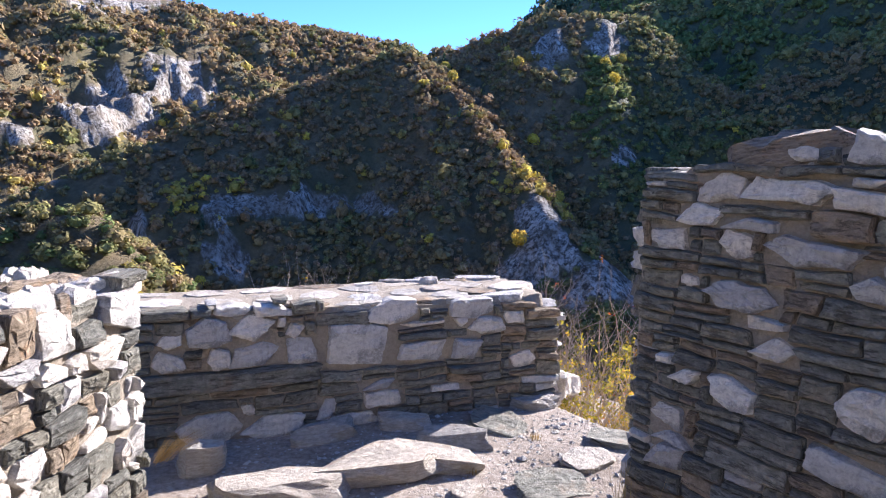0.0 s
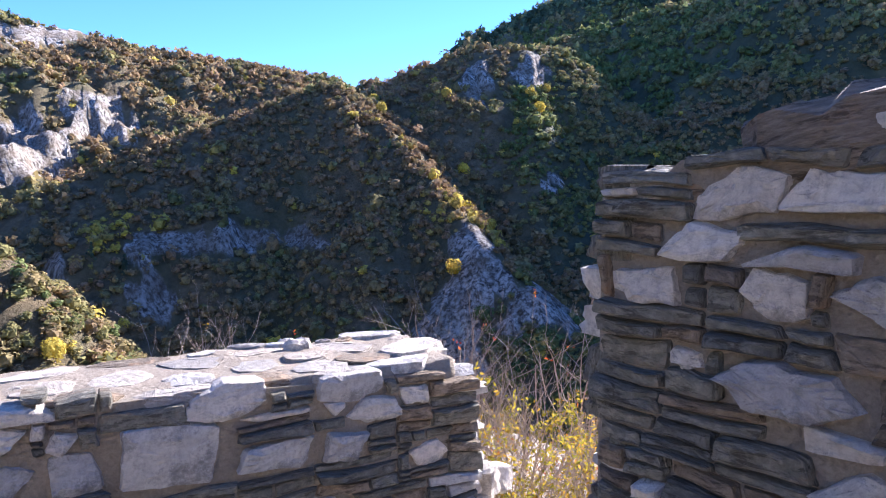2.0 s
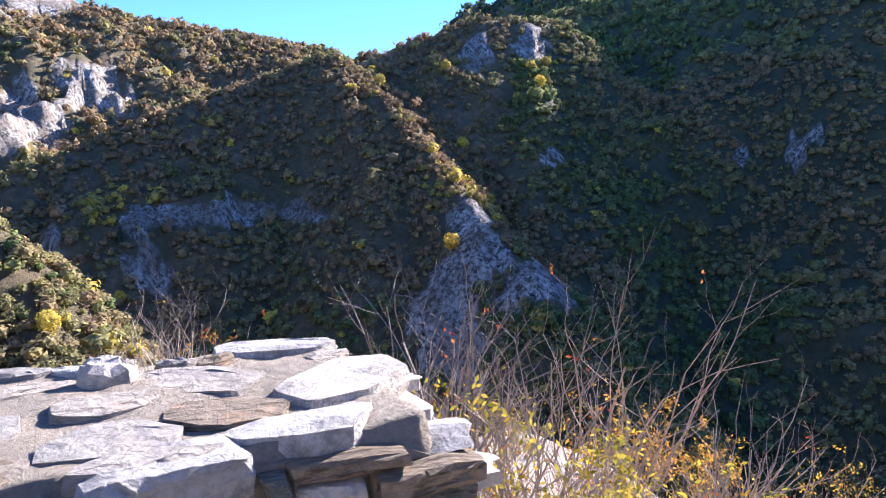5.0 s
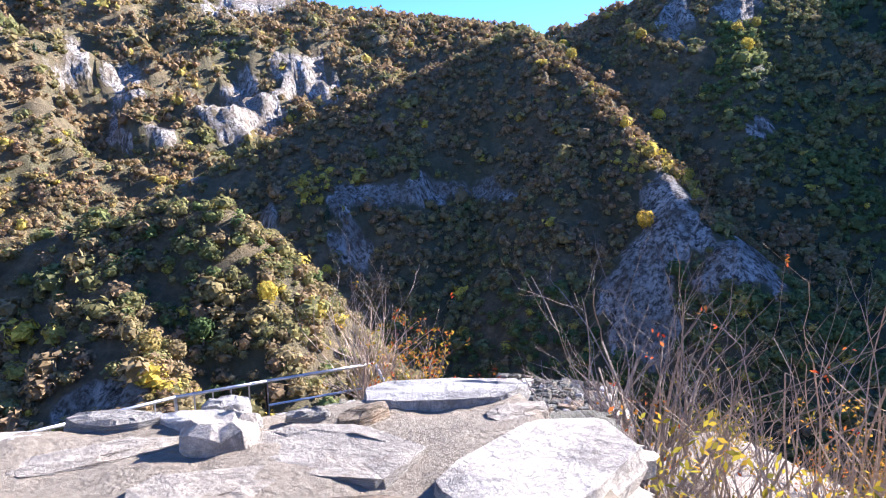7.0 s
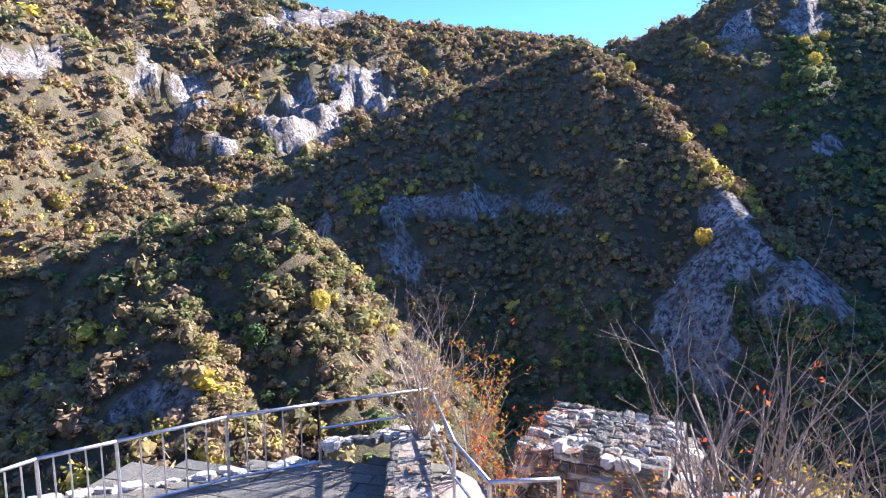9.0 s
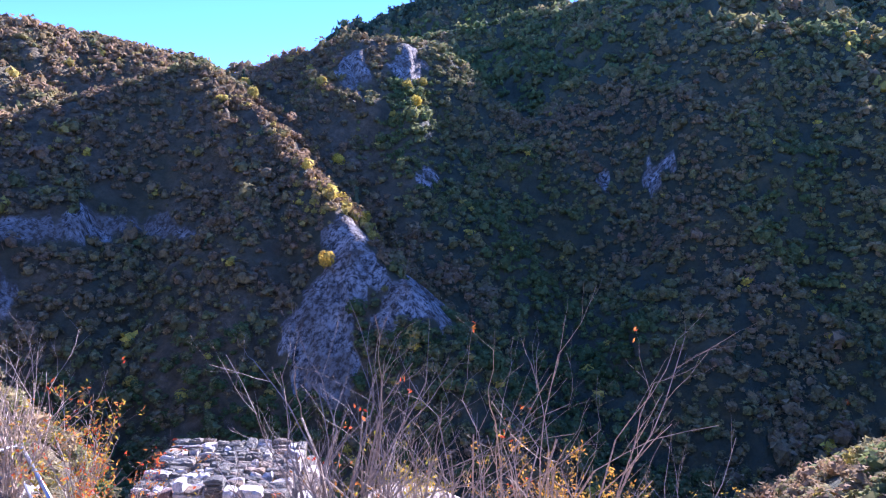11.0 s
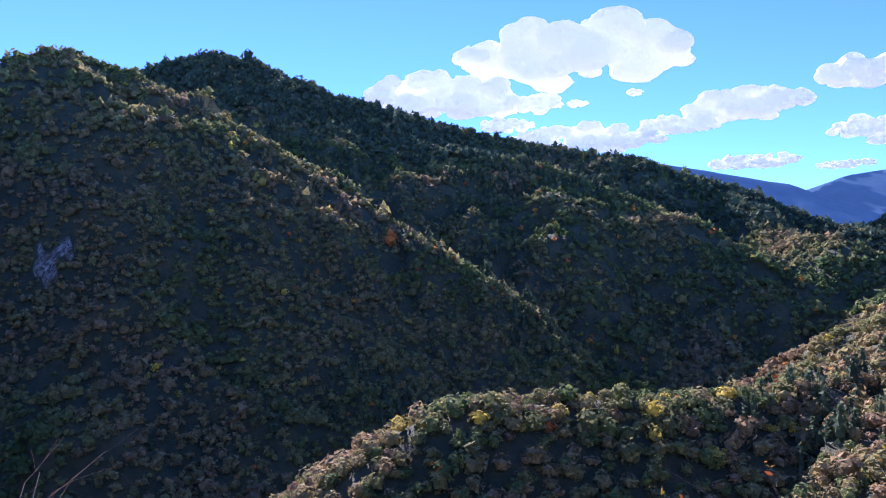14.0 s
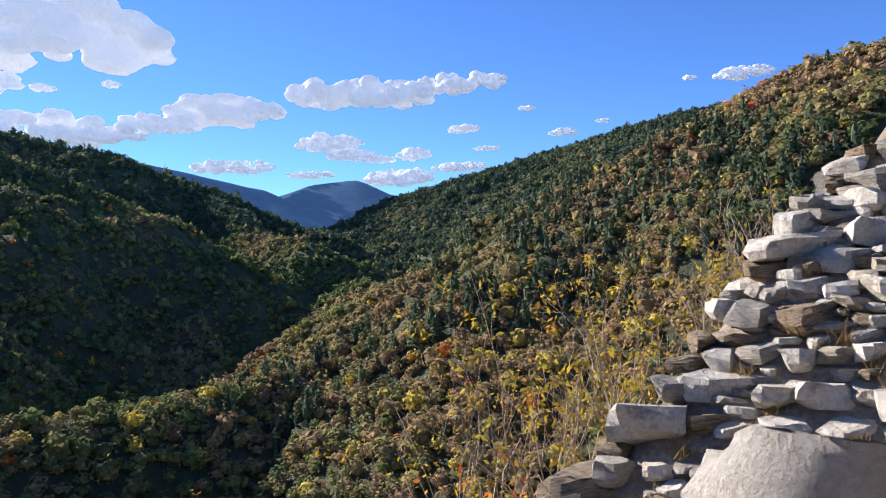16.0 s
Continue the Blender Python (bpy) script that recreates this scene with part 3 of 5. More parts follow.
def frame_of(o, u, n):
    u, n = Vector(u).normalized(), Vector(n).normalized()
    v = n.cross(u)
    return Matrix(((u.x, v.x, n.x, o[0]), (u.y, v.y, n.y, o[1]), (u.z, v.z, n.z, o[2]), (0, 0, 0, 1)))


def core(name, m, w, thick, profile, steps=24, inset=0.012):
    """The mortared heart of a wall: its length along x, its height profile(u), its thickness behind the face."""
    bm = bmesh.new()
    rows = []
    rng = random.Random(len(name) * 7 + int(w * 100))
    for i in range(steps + 1):
        u = w * i / steps
        t = profile(u) - inset
        ring = []
        for z in (-inset, -thick / 2, -thick + inset):
            for y in ((-0.4, t * 0.33, t * 0.66, t) if z != -thick / 2 else (t,)):
                ring.append((u, y, z))
        f, c, b = ring[:4], ring[4:5], ring[5:]
        rows.append([bm.verts.new(m @ Vector((x, y, z + rng.uniform(-0.008, 0.008)))) for x, y, z in f + c + b[::-1]])
    for a, b in zip(rows, rows[1:]):
        for k in range(len(a) - 1):
            bm.faces.new((a[k], b[k], b[k + 1], a[k + 1]))
    bm.faces.new(rows[0][::-1])
    bm.faces.new(rows[-1])
    bmesh.ops.recalc_face_normals(bm, faces=bm.faces)
    me = bpy.data.meshes.new(name)
    bm.to_mesh(me)
    bm.free()
    me.materials.append(MORTAR)
    return new(name, me)


def top_frame(m, thick):
    """The frame of a wall's top, x along it and y from its front edge backwards, z up."""
    u, v, n = m.col[0].xyz, m.col[1].xyz, m.col[2].xyz
    r = Matrix((u, -n, v)).transposed().to_4x4()
    return Matrix.Translation(m.translation) @ r


# the low wall ahead
LW = frame_of((-2.2, 3.31, -0.1), (0.907, 0.421, 0), (0.421, -0.907, 0))
LEFT_PALE = [(0.67, 0.83, 0.39), (0.95, 0.83, 0.2), (0.84, 0.86, 0.06), (0.62, 0.65, 0.15), (0.81, 0.68, 0.27), (1.07, 0.68, 0.29), (1.29, 0.69, 0.11), (0.84, 0.55, 0.25), (0.61, 0.53, 0.16), (1.07, 0.54, 0.26), (1.32, 0.58, 0.23), (0.6, 0.42, 0.2), (0.97, 0.42, 0.25), (1.68, 0.54, 0.47), (2.07, 0.48, 0.26), (1.87, 0.72, 0.34), (1.59, 0.84, 0.24), (0.68, 0.32, 0.29), (0.82, 0.15, 0.32), (1.0, 0.23, 0.13), (1.16, 0.15, 0.33), (1.45, 0.16, 0.22), (1.64, 0.11, 0.3), (1.81, 0.18, 0.25), (2.39, 0.75, 0.31), (2.67, 0.66, 0.18), (2.48, 0.62, 0.23), (2.35, 0.49, 0.23), (2.76, 0.38, 0.2)]


def lw_top(u):
    return 0.83 + 0.03 * math.sin(u * 2.1) - 0.04 * max(0, u - 1.6) - 0.5 * max(0, u - 2.8)


low_wall = tagged(core("wall_low", LW, 2.98, 0.7, lambda u: max(0.12, min(0.805, lw_top(u) + 0.0))), "low dry rubble wall of pale limestone and dark schist", "stone wall", kind="structure")
masonry(low_wall, LW, 3.02, 1.0, 0.135, 3.6, 3, LEFT_PALE, 0.07, 0.12, 0.02, lw_top, gap=0.003, proud=0.014)
LT = top_frame(LW, 0.7) @ Matrix.Translation((0, 0, 0.785))


def capping(parent, m, slabs, seed):
    """Broad flat stones bedded in the mortar of a wall's top: along, across, half-length, half-width, turn, height, stone."""
    rng = random.Random(seed)
    for u, v, a, b, turn, high, mat in slabs:
        n = rng.randint(7, 9)
        poly = []
        for k in range(n):
            w = (k + rng.uniform(-0.28, 0.28)) * 2 * math.pi / n
            c, d = math.cos(w), math.sin(w)
            q = (abs(c) ** 2.7 + abs(d) ** 2.7) ** (-1 / 2.7) * rng.uniform(0.88, 1.08)
            poly.append((a * q * c, b * q * d))
        me = stone_mesh("slab", poly, 0.06, high * (0.62 if high < 0.05 else 1.0), 0.002, rng, mat, 0.25)
        ob = new("slab", me)
        ob.parent = parent
        ob.matrix_basis = m @ Matrix.Translation((u, v, 0.0)) @ Matrix.Rotation(radians(turn), 4, "Z")


def mortar_bed(parent, m, w, d, seed):
    """The lumpy mortar between the capping stones."""
    nu, nv = int(w / 0.02), int(d / 0.02)
    u, v = np.meshgrid(np.linspace(0, w, nu), np.linspace(0, d, nv), indexing="ij")
    z = 0.05 * (fbm(u * 10, v * 10, 1.6, 5, seed, 0.62) - 0.5) + 0.004
    z = np.where((u < 0.01) | (v < 0.01) | (u > w - 0.01) | (v > d - 0.01), -0.08, z)
    i = np.arange(nu * nv).reshape(nu, nv)
    f = np.stack([i[:-1, :-1], i[1:, :-1], i[1:, 1:], i[:-1, 1:]], -1).reshape(-1, 4)
    me = mesh_from("mortar", np.stack([u, v, z], -1).reshape(-1, 3), f)
    me.materials.append(MORTAR)
    ob = new("mortar", me)
    ob.parent, ob.matrix_basis = parent, m


mortar_bed(low_wall, LT @ Matrix.Translation((0.02, 0.02, 0)), 2.9, 0.72, 4.0)
capping(low_wall, LT, [
    (2.83, 0.36, 0.22, 0.13, 38, 0.035, LIMESTONE), (2.75, 0.72, 0.18, 0.075, -8, 0.03, LIMESTONE), (2.31, 0.57, 0.075, 0.06, 10, 0.055, LIMESTONE),
    (2.51, 0.49, 0.16, 0.11, -38, 0.025, GREYSTONE), (2.29, 0.69, 0.12, 0.045, -25, 0.03, LIMESTONE), (2.1, 0.58, 0.15, 0.05, 18, 0.025, GREYSTONE),
    (2.3, 0.4, 0.14, 0.08, 8, 0.03, GREYSTONE), (2.1, 0.75, 0.1, 0.05, -20, 0.025, GREYSTONE), (2.57, 0.63, 0.06, 0.035, 30, 0.04, SLATE_BROWN), (2.47, 0.66, 0.05, 0.03, 0, 0.035, GREYSTONE),
    (2.31, 0.77, 0.06, 0.03, 15, 0.03, LIMESTONE), (2.86, 0.58, 0.08, 0.05, 20, 0.02, GREYSTONE), (2.52, 0.24, 0.14, 0.09, -10, 0.025, SLATE_BROWN),
    (2.3, 0.18, 0.14, 0.1, 12, 0.025, GREYSTONE), (2.66, 0.1, 0.16, 0.09, 5, 0.03, LIMESTONE), (2.05, 0.32, 0.12, 0.12, 25, 0.025, GREYSTONE), (2.02, 0.1, 0.17, 0.085, -5, 0.03, SLATE_BROWN),
    (2.36, 0.05, 0.14, 0.05, 0, 0.03, GREYSTONE), (1.8, 0.5, 0.16, 0.12, -12, 0.025, GREYSTONE), (1.76, 0.22, 0.13, 0.11, 20, 0.028, LIMESTONE), (1.68, 0.06, 0.16, 0.06, 3, 0.03, GREYSTONE),
    (1.9, 0.68, 0.1, 0.05, 10, 0.025, LIMESTONE), (1.5, 0.36, 0.14, 0.13, 30, 0.025, GREYSTONE), (1.55, 0.64, 0.18, 0.07, -4, 0.025, SLATE_BROWN), (1.36, 0.09, 0.15, 0.08, -4, 0.035, SLATE_BROWN),
    (1.22, 0.34, 0.13, 0.12, 8, 0.028, GREYSTONE), (1.2, 0.6, 0.16, 0.09, 16, 0.025, LIMESTONE), (1.05, 0.08, 0.15, 0.08, 6, 0.03, GREYSTONE), (0.9, 0.32, 0.16, 0.12, -14, 0.025, GREYSTONE),
    (0.86, 0.58, 0.15, 0.1, 5, 0.03, GREYSTONE), (0.72, 0.08, 0.16, 0.08, -3, 0.03, SLATE_BROWN), (0.56, 0.36, 0.15, 0.14, 20, 0.03, LIMESTONE), (0.5, 0.62, 0.16, 0.08, 0, 0.028, GREYSTONE),
    (0.4, 0.1, 0.14, 0.09, 8, 0.03, GREYSTONE), (0.2, 0.4, 0.16, 0.16, -8, 0.03, GREYSTONE), (0.12, 0.1, 0.11, 0.09, 0, 0.03, GREYSTONE), (0.16, 0.64, 0.13, 0.06, 4, 0.025, SLATE_BROWN)], 14)
end_m = LW @ Matrix.Translation((2.97, 0, 0)) @ Matrix.Rotation(radians(90), 4, "Y")
masonry(low_wall, end_m, 0.7, 0.75, 0.15, 1.6, 21, (), 0.6, 0.14, 0.07, gap=0.01, proud=0.05)

# the tall broken wall beside the gap
RU = Vector((0.582, -0.813, 0))
RW = frame_of((0.732, 3.19, -0.3), RU, (-0.813, -0.582, 0))
RIGHT_PALE = [(0.49, 1.35, 0.37), (0.78, 1.5, 0.33), (1.01, 1.44, 0.17), (0.67, 1.18, 0.19), (0.86, 1.25, 0.25), (0.29, 0.97, 0.14), (0.51, 0.97, 0.19), (0.2, 0.76, 0.19), (0.6, 0.72, 0.36), (1.02, 1.03, 0.21), (0.98, 0.84, 0.33), (0.21, 0.56, 0.19), (0.27, 1.38, 0.1), (0.37, 1.77, 0.18), (0.68, 1.78, 0.31), (0.48, 1.55, 0.16), (0.15, 1.56, 0.21), (0.29, 1.66, 0.19), (0.89, 1.93, 0.23), (0.94, 1.86, 0.15), (0.71, 1.9, 0.12)]


def rw_top(u):
    return 1.8 + 0.1 * max(0, u - 0.1) + (0.06 if u > 0.2 else 0) + 0.16 * max(0, u - 0.75) + 0.02 * math.sin(u * 9)


tall_wall = tagged(core("wall_tall", RW, 1.9, 0.5, lambda u: rw_top(u) - 0.03), "tall broken rubble wall of schist slabs and limestone blocks", "stone wall", kind="structure")
masonry(tall_wall, RW @ Matrix.Translation((0.0, 0, 0)), 1.9, 2.4, 0.14, 3.4, 5, RIGHT_PALE, 0.07, 0.12, 0.022, rw_top, gap=0.003, proud=0.015)
RT = top_frame(RW, 0.5) @ Matrix.Translation((0, 0, 1.76)) @ Matrix.Rotation(-math.atan(0.14), 4, "Y")
masonry(tall_wall, RT, 1.88, 0.5, 0.26, 1.3, 8, (), 0.35, 0.06, 0.035, gap=0.012)
capping(tall_wall, RT @ Matrix.Translation((0, 0, 0.03)), [(0.6, 0.17, 0.29, 0.2, -4, 0.11, SLATE_BROWN)], 81)
capping(tall_wall, top_frame(RW, 0.5) @ Matrix.Translation((0, 0, 1.775)), [(0.15, 0.17, 0.18, 0.19, 3, 0.06, SCHIST)], 82)
rend = RW @ Matrix.Translation((0, 0, -0.5)) @ Matrix.Rotation(radians(-90), 4, "Y")
masonry(tall_wall, rend, 0.5, 1.85, 0.2, 2.3, 9, (), 0.3, 0.12, 0.045, gap=0.01, proud=0.03)
rback = RW @ Matrix.Translation((1.9, 0, -0.5)) @ Matrix.Rotation(radians(180), 4, "Y")
masonry(tall_wall, rback, 1.9, 2.3, 0.32, 2.0, 10, (), 0.3, 0.12, 0.04, lambda u: rw_top(1.9 - u))

# the sunlit wall that comes back towards the entrance
SW = frame_of((-1.62, 0.2, -0.12), (0.075, 0.997, 0), (0.997, -0.075, 0))


def sw_top(u):
    return 1.17 + 0.025 * math.sin(u * 5) + 0.03 * math.sin(u * 13)


side_wall = tagged(core("wall_side", SW, 2.6, 0.5, lambda u: sw_top(u) - 0.03), "sunlit pale rubble wall", "stone wall", kind="structure")
masonry(side_wall, SW, 2.63, 1.3, 0.15, 1.3, 31, (), 0.5, 0.12, 0.022, sw_top, gap=0.005, proud=0.018)
masonry(side_wall, top_frame(SW, 0.5) @ Matrix.Translation((0, 0, 1.13)), 2.62, 0.5, 0.2, 1.2, 32, (), 0.75, 0.06, 0.04, gap=0.012)
send = SW @ Matrix.Translation((2.6, 0, 0)) @ Matrix.Rotation(radians(90), 4, "Y")
masonry(side_wall, send, 0.5, 1.15, 0.19, 1.6, 33, (), 0.5, 0.12, 0.04, gap=0.009)


# unseen wall added behind the entrance: bounces sunlight onto the shaded walls
BW = frame_of((2.9, -2.9, -0.3), (-0.966, 0.259, 0), (0.259, 0.966, 0))


def bw_top(u):
    return 3.2 + 0.12 * math.sin(u * 2.3) + 0.05 * math.sin(u * 7)


bounce_wall = tagged(core("wall_rear", BW, 5.4, 0.6, lambda u: bw_top(u) - 0.03), "unseen pale rubble wall added behind the entrance to bounce sunlight", "stone wall", kind="structure")
masonry(bounce_wall, BW, 5.4, 3.4, 0.34, 1.5, 71, (), 0.75, 0.15, 0.03, bw_top, gap=0.005, proud=0.02)


# ---------------------------------------------------------------- loose rock
def rock_mesh(name, size, seed, mat, rough=0.22, cuts=2, slab=0.0):
    """A broken rock: a ball cut by random planes and roughened, stretched to size; slab flattens its top."""
    rng = random.Random(seed)
    bm = bmesh.new()
    bmesh.ops.create_cube(bm, size=1.7)
    bmesh.ops.subdivide_edges(bm, edges=bm.edges[:], cuts=cuts, use_grid_fill=True)
    for v in bm.verts:
        v.co = v.co.lerp(v.co.normalized() * 1.05, 0.38)
    planes = [(Vector((rng.gauss(0, 1), rng.gauss(0, 1), rng.gauss(0, 0.7))).normalized(), rng.uniform(0.62, 0.92)) for _ in range(8)]
    if slab:
        planes.append((Vector((rng.uniform(-0.12, 0.12), rng.uniform(-0.12, 0.12), 1)).normalized(), slab))
    for v in bm.verts:
        for n, d in planes:
            over = v.co.dot(n) - d
            if over > 0:
                v.co -= n * over
        v.co *= 1 + rough * (noise.noise(v.co * 1.7 + Vector((seed * 3.1, 0, 0))))
        v.co += Vector((rng.uniform(-1, 1), rng.uniform(-1, 1), rng.uniform(-1, 1))) * 0.02
        v.co = Vector((v.co.x * size[0], v.co.y * size[1], v.co.z * size[2]))
    me = bpy.data.meshes.new(name)
    bm.to_mesh(me)
    bm.free()
    me.materials.append(mat)
    if cuts > 5:
        me.polygons.foreach_set("use_smooth", [True] * len(me.polygons))
    return me


def height_at(x, y):
    return float(land(np.array([float(x)]), np.array([float(y)]))[0])


def rock(name, x, y, size, seed, mat=LIMESTONE, turn=0, lean=(0, 0), slab=0.0, sink=0.35, label="", z=None, cuts=3, group=""):
    ob = new(name, rock_mesh(name, size, seed, mat, 0.22, cuts, slab))
    z0 = height_at(x, y) if z is None else z
    ob.matrix_world = pose(x, y, z0 + size[2] * (1 - 2 * sink) * 0.6, lean[0], lean[1], turn)
    return tagged(ob, label, "rock", group)


for x, y, size, seed, turn, slab, mat, words in (
    (-1.38, 3.3, (0.13, 0.11, 0.16), 41, 20, 0, LIMESTONE, "rounded pale boulder beside the low wall"),
    (-0.5, 3.4, (0.36, 0.17, 0.13), 42, 12, 0.5, LIMESTONE, "low pale rock ledge in the trodden floor"),
    (-0.2, 3.5, (0.3, 0.12, 0.1), 43, -8, 0.5, LIMESTONE, "low broken grey rock in the floor"),
    (-0.13, 3.8, (0.22, 0.12, 0.11), 44, 6, 0.5, LIMESTONE, "flat grey rock beside the low wall"),
    (-0.9, 3.13, (0.33, 0.16, 0.14), 45, 18, 0.45, LIMESTONE, "broad grey rock ledge in the floor"),
    (0.16, 4.06, (0.2, 0.15, 0.06), 46, -25, 0.35, SCHIST, "flat dark schist slab lying on gravel"),
    (0.38, 4.46, (0.17, 0.1, 0.09), 47, 10, 0.5, LIMESTONE, "pale rock beside the end of the wall"),
    (0.62, 3.63, (0.18, 0.13, 0.06), 48, 30, 0.4, LIMESTONE, "flat grey slab in the gap"),
    (0.83, 3.9, (0.2, 0.1, 0.06), 49, -20, 0.4, SCHIST, "flat schist slab on the edge of the gap"),
    (0.39, 3.3, (0.2, 0.14, 0.05), 50, 15, 0.35, SCHIST, "worn flat slab in the trodden floor"),
    (-0.85, 3.8, (0.2, 0.11, 0.12), 51, 25, 0.5, LIMESTONE, "pale block at the foot of the low wall"),
    (-0.4, 4.0, (0.17, 0.09, 0.09), 52, 24, 0.5, LIMESTONE, "grey block at the foot of the low wall"),
    (-0.02, 3.2, (0.1, 0.07, 0.04), 53, 40, 0.5, LIMESTONE, "small flat grey stone in the floor"),
):
    rock("rock", x, y, (size[0] * 1.1, size[1] * 1.15, size[2]), seed, GREYSTONE if mat is LIMESTONE else mat, turn, ((seed * 7) % 13 - 6, (seed * 5) % 11 - 5), slab * 1.25, 0.42, words)

for k, (u, w, s, zz) in enumerate(((3.08, 0.1, 0.13, 0.02), (3.12, 0.35, 0.15, 0.03), (3.06, 0.55, 0.14, 0.02), (3.05, 0.2, 0.1, 0.2), (3.22, 0.2, 0.11, -0.02), (3.04, 0.45, 0.1, 0.24))):
    p = LW @ Vector((u, 0, -w))
    rock("rock", p.x, p.y, (s, s * 0.8, s * 0.75), 160 + k, LIMESTONE, 40 * k, (5, -6), 0.8, 0.3, "pale fallen stone at the end of the low wall", z=zz, group="fallen stones at the wall's end")

# pebbles and chips of the trodden floor
def pebbles(name, count, seed, box, size, label):
    rng = np.random.RandomState(seed)
    tpl = np.array([(1, 0, 0), (-1, 0, 0), (0, 1, 0), (0, -1, 0), (0, 0, 0.7), (0, 0, -0.7)], float)
    tri = np.array([(0, 2, 4), (2, 1, 4), (1, 3, 4), (3, 0, 4), (2, 0, 5), (1, 2, 5), (3, 1, 5), (0, 3, 5)])
    x, y = rng.uniform(box[0], box[1], count), rng.uniform(box[2], box[3], count)
    z = land(x, y)
    s = size * rng.lognormal(0, 0.5, count)
    turn = rng.uniform(0, 6.28, count)
    v = tpl[None] * (1 + rng.uniform(-0.35, 0.35, (count, 6, 1))) * s[:, None, None]
    c, k = np.cos(turn)[:, None], np.sin(turn)[:, None]
    v = np.stack([v[..., 0] * c - v[..., 1] * k + x[:, None], v[..., 0] * k + v[..., 1] * c + y[:, None], v[..., 2] * 0.7 + (z + s * 0.2)[:, None]], -1)
    f = tri[None] + 6 * np.arange(count)[:, None, None]
    me = mesh_from(name, v.reshape(-1, 3), f.reshape(-1, 3), True)
    me.materials.append(LIMESTONE)
    return tagged(new(name, me), label, "gravel", kind="stuff")


pebbles("gravel", 2600, 3, (-1.3, 1.6, 2.4, 4.6), 0.008, "loose pale gravel and chips on the floor")

# the tumbled stones of the ruin's upper bank
rng = random.Random(77)
BANK_Q, BANK_T, BANK_N = Vector((3.95, 2.95)), Vector((0.35, -0.937)), Vector((0.937, 0.35))
placed = []
tries = 0
while len(placed) < 260 and tries < 16000:
    tries += 1
    s, d = rng.uniform(-1.3, 2.3), -abs(rng.gauss(0, 0.42)) + 0.06
    big = rng.uniform(0.06, 0.17) * (1.2 if d > -0.25 else 0.85)
    if d < -1.0 or any((s - a) ** 2 + (d - b) ** 2 < ((big + c) * 0.52) ** 2 for a, b, c in placed):
        continue
    placed.append((s, d, big))
    p = BANK_Q + BANK_T * s + BANK_N * d
    words = rng.choice(("pale tumbled limestone block on the broken bank", "grey angular stone on the ruined bank", "flat grey slab on the ruined bank"))
    flat = rng.uniform(0.4, 0.7)
    rock("rock", p.x, p.y, (big * rng.uniform(1.0, 1.5), big * rng.uniform(0.75, 1.0), big * flat), 200 + len(placed), rng.choice((LIMESTONE, LIMESTONE, GREYSTONE, GREYSTONE, SLATE_BROWN)), rng.uniform(-40, 40) + 110, (rng.uniform(-10, 10), rng.uniform(-10, 10)), 0.6, 0.25, words, cuts=2, group="tumbled stones of the bank")
rock("boulder", 2.9, 2.35, (0.56, 0.4, 0.42), 301, BOULDER, 125, (8, -24), 0.55, 0.1, "large smooth grey boulder on the bank", z=0.5, cuts=9)

# the standing remnant of the upper ruin, courses stepping up and back
level = 0
for level in range(6):
    z = 1.42 + 0.15 * level
    s0 = 1.3 + 0.2 * level
    s = s0
    while s < 3.1:
        w = rng.uniform(0.08, 0.17)
        for d in (0.02, -0.24):
            p = BANK_Q + BANK_T * (s + w) + BANK_N * (d + rng.uniform(-0.04, 0.04))
            rock("stone_block", p.x, p.y, (w * 1.08, 0.15, 0.092), 400 + level * 40 + int(s * 10) + (7 if d < 0 else 0), rng.choice((LIMESTONE, LIMESTONE, GREYSTONE, SLATE_BROWN)), -70 + rng.uniform(-12, 12), (rng.uniform(-6, 6), rng.uniform(-6, 6)), 0.8, 0.5, "pale stacked block of the ruined upper wall", z=z, cuts=2, group="courses of the upper wall")
        s += 2 * w + 0.01

# the ruined pier below the terrace
PIER = frame_of((-2.05, 14.6, -5.4), (0.985, -0.17, 0), (-0.17, -0.985, 0))


def pier_top(u):
    return 2.0 + 0.35 * math.sin(min(max(u / 2.4, 0), 1) * 3.14) - 0.5 * max(0, u - 1.95) + 0.05 * math.sin(u * 11)


pier = tagged(core("wall_pier", PIER, 2.5, 2.2, lambda u: min(pier_top(u) - 0.18, 2.06)), "crumbling rubble pier with a reddish face and weathered top", "ruin", kind="structure")
masonry(pier, PIER, 2.55, 2.75, 0.27, 2.0, 51, (), 0.3, 0.15, 0.06, pier_top, gap=0.012, reds=0.35, proud=0.05)
masonry(pier, top_frame(PIER, 2.2) @ Matrix.Translation((0, 0, 2.12)), 2.3, 2.2, 0.26, 1.6, 52, (), 0.35, 0.25, 0.05, gap=0.01, proud=0.035)
pend = PIER @ Matrix.Translation((2.5, 0, 0)) @ Matrix.Rotation(radians(90), 4, "Y")
masonry(pier, pend, 2.2, 1.9, 0.3, 2.0, 53, (), 0.4, 0.15, 0.06, gap=0.012, reds=0.2, proud=0.05)

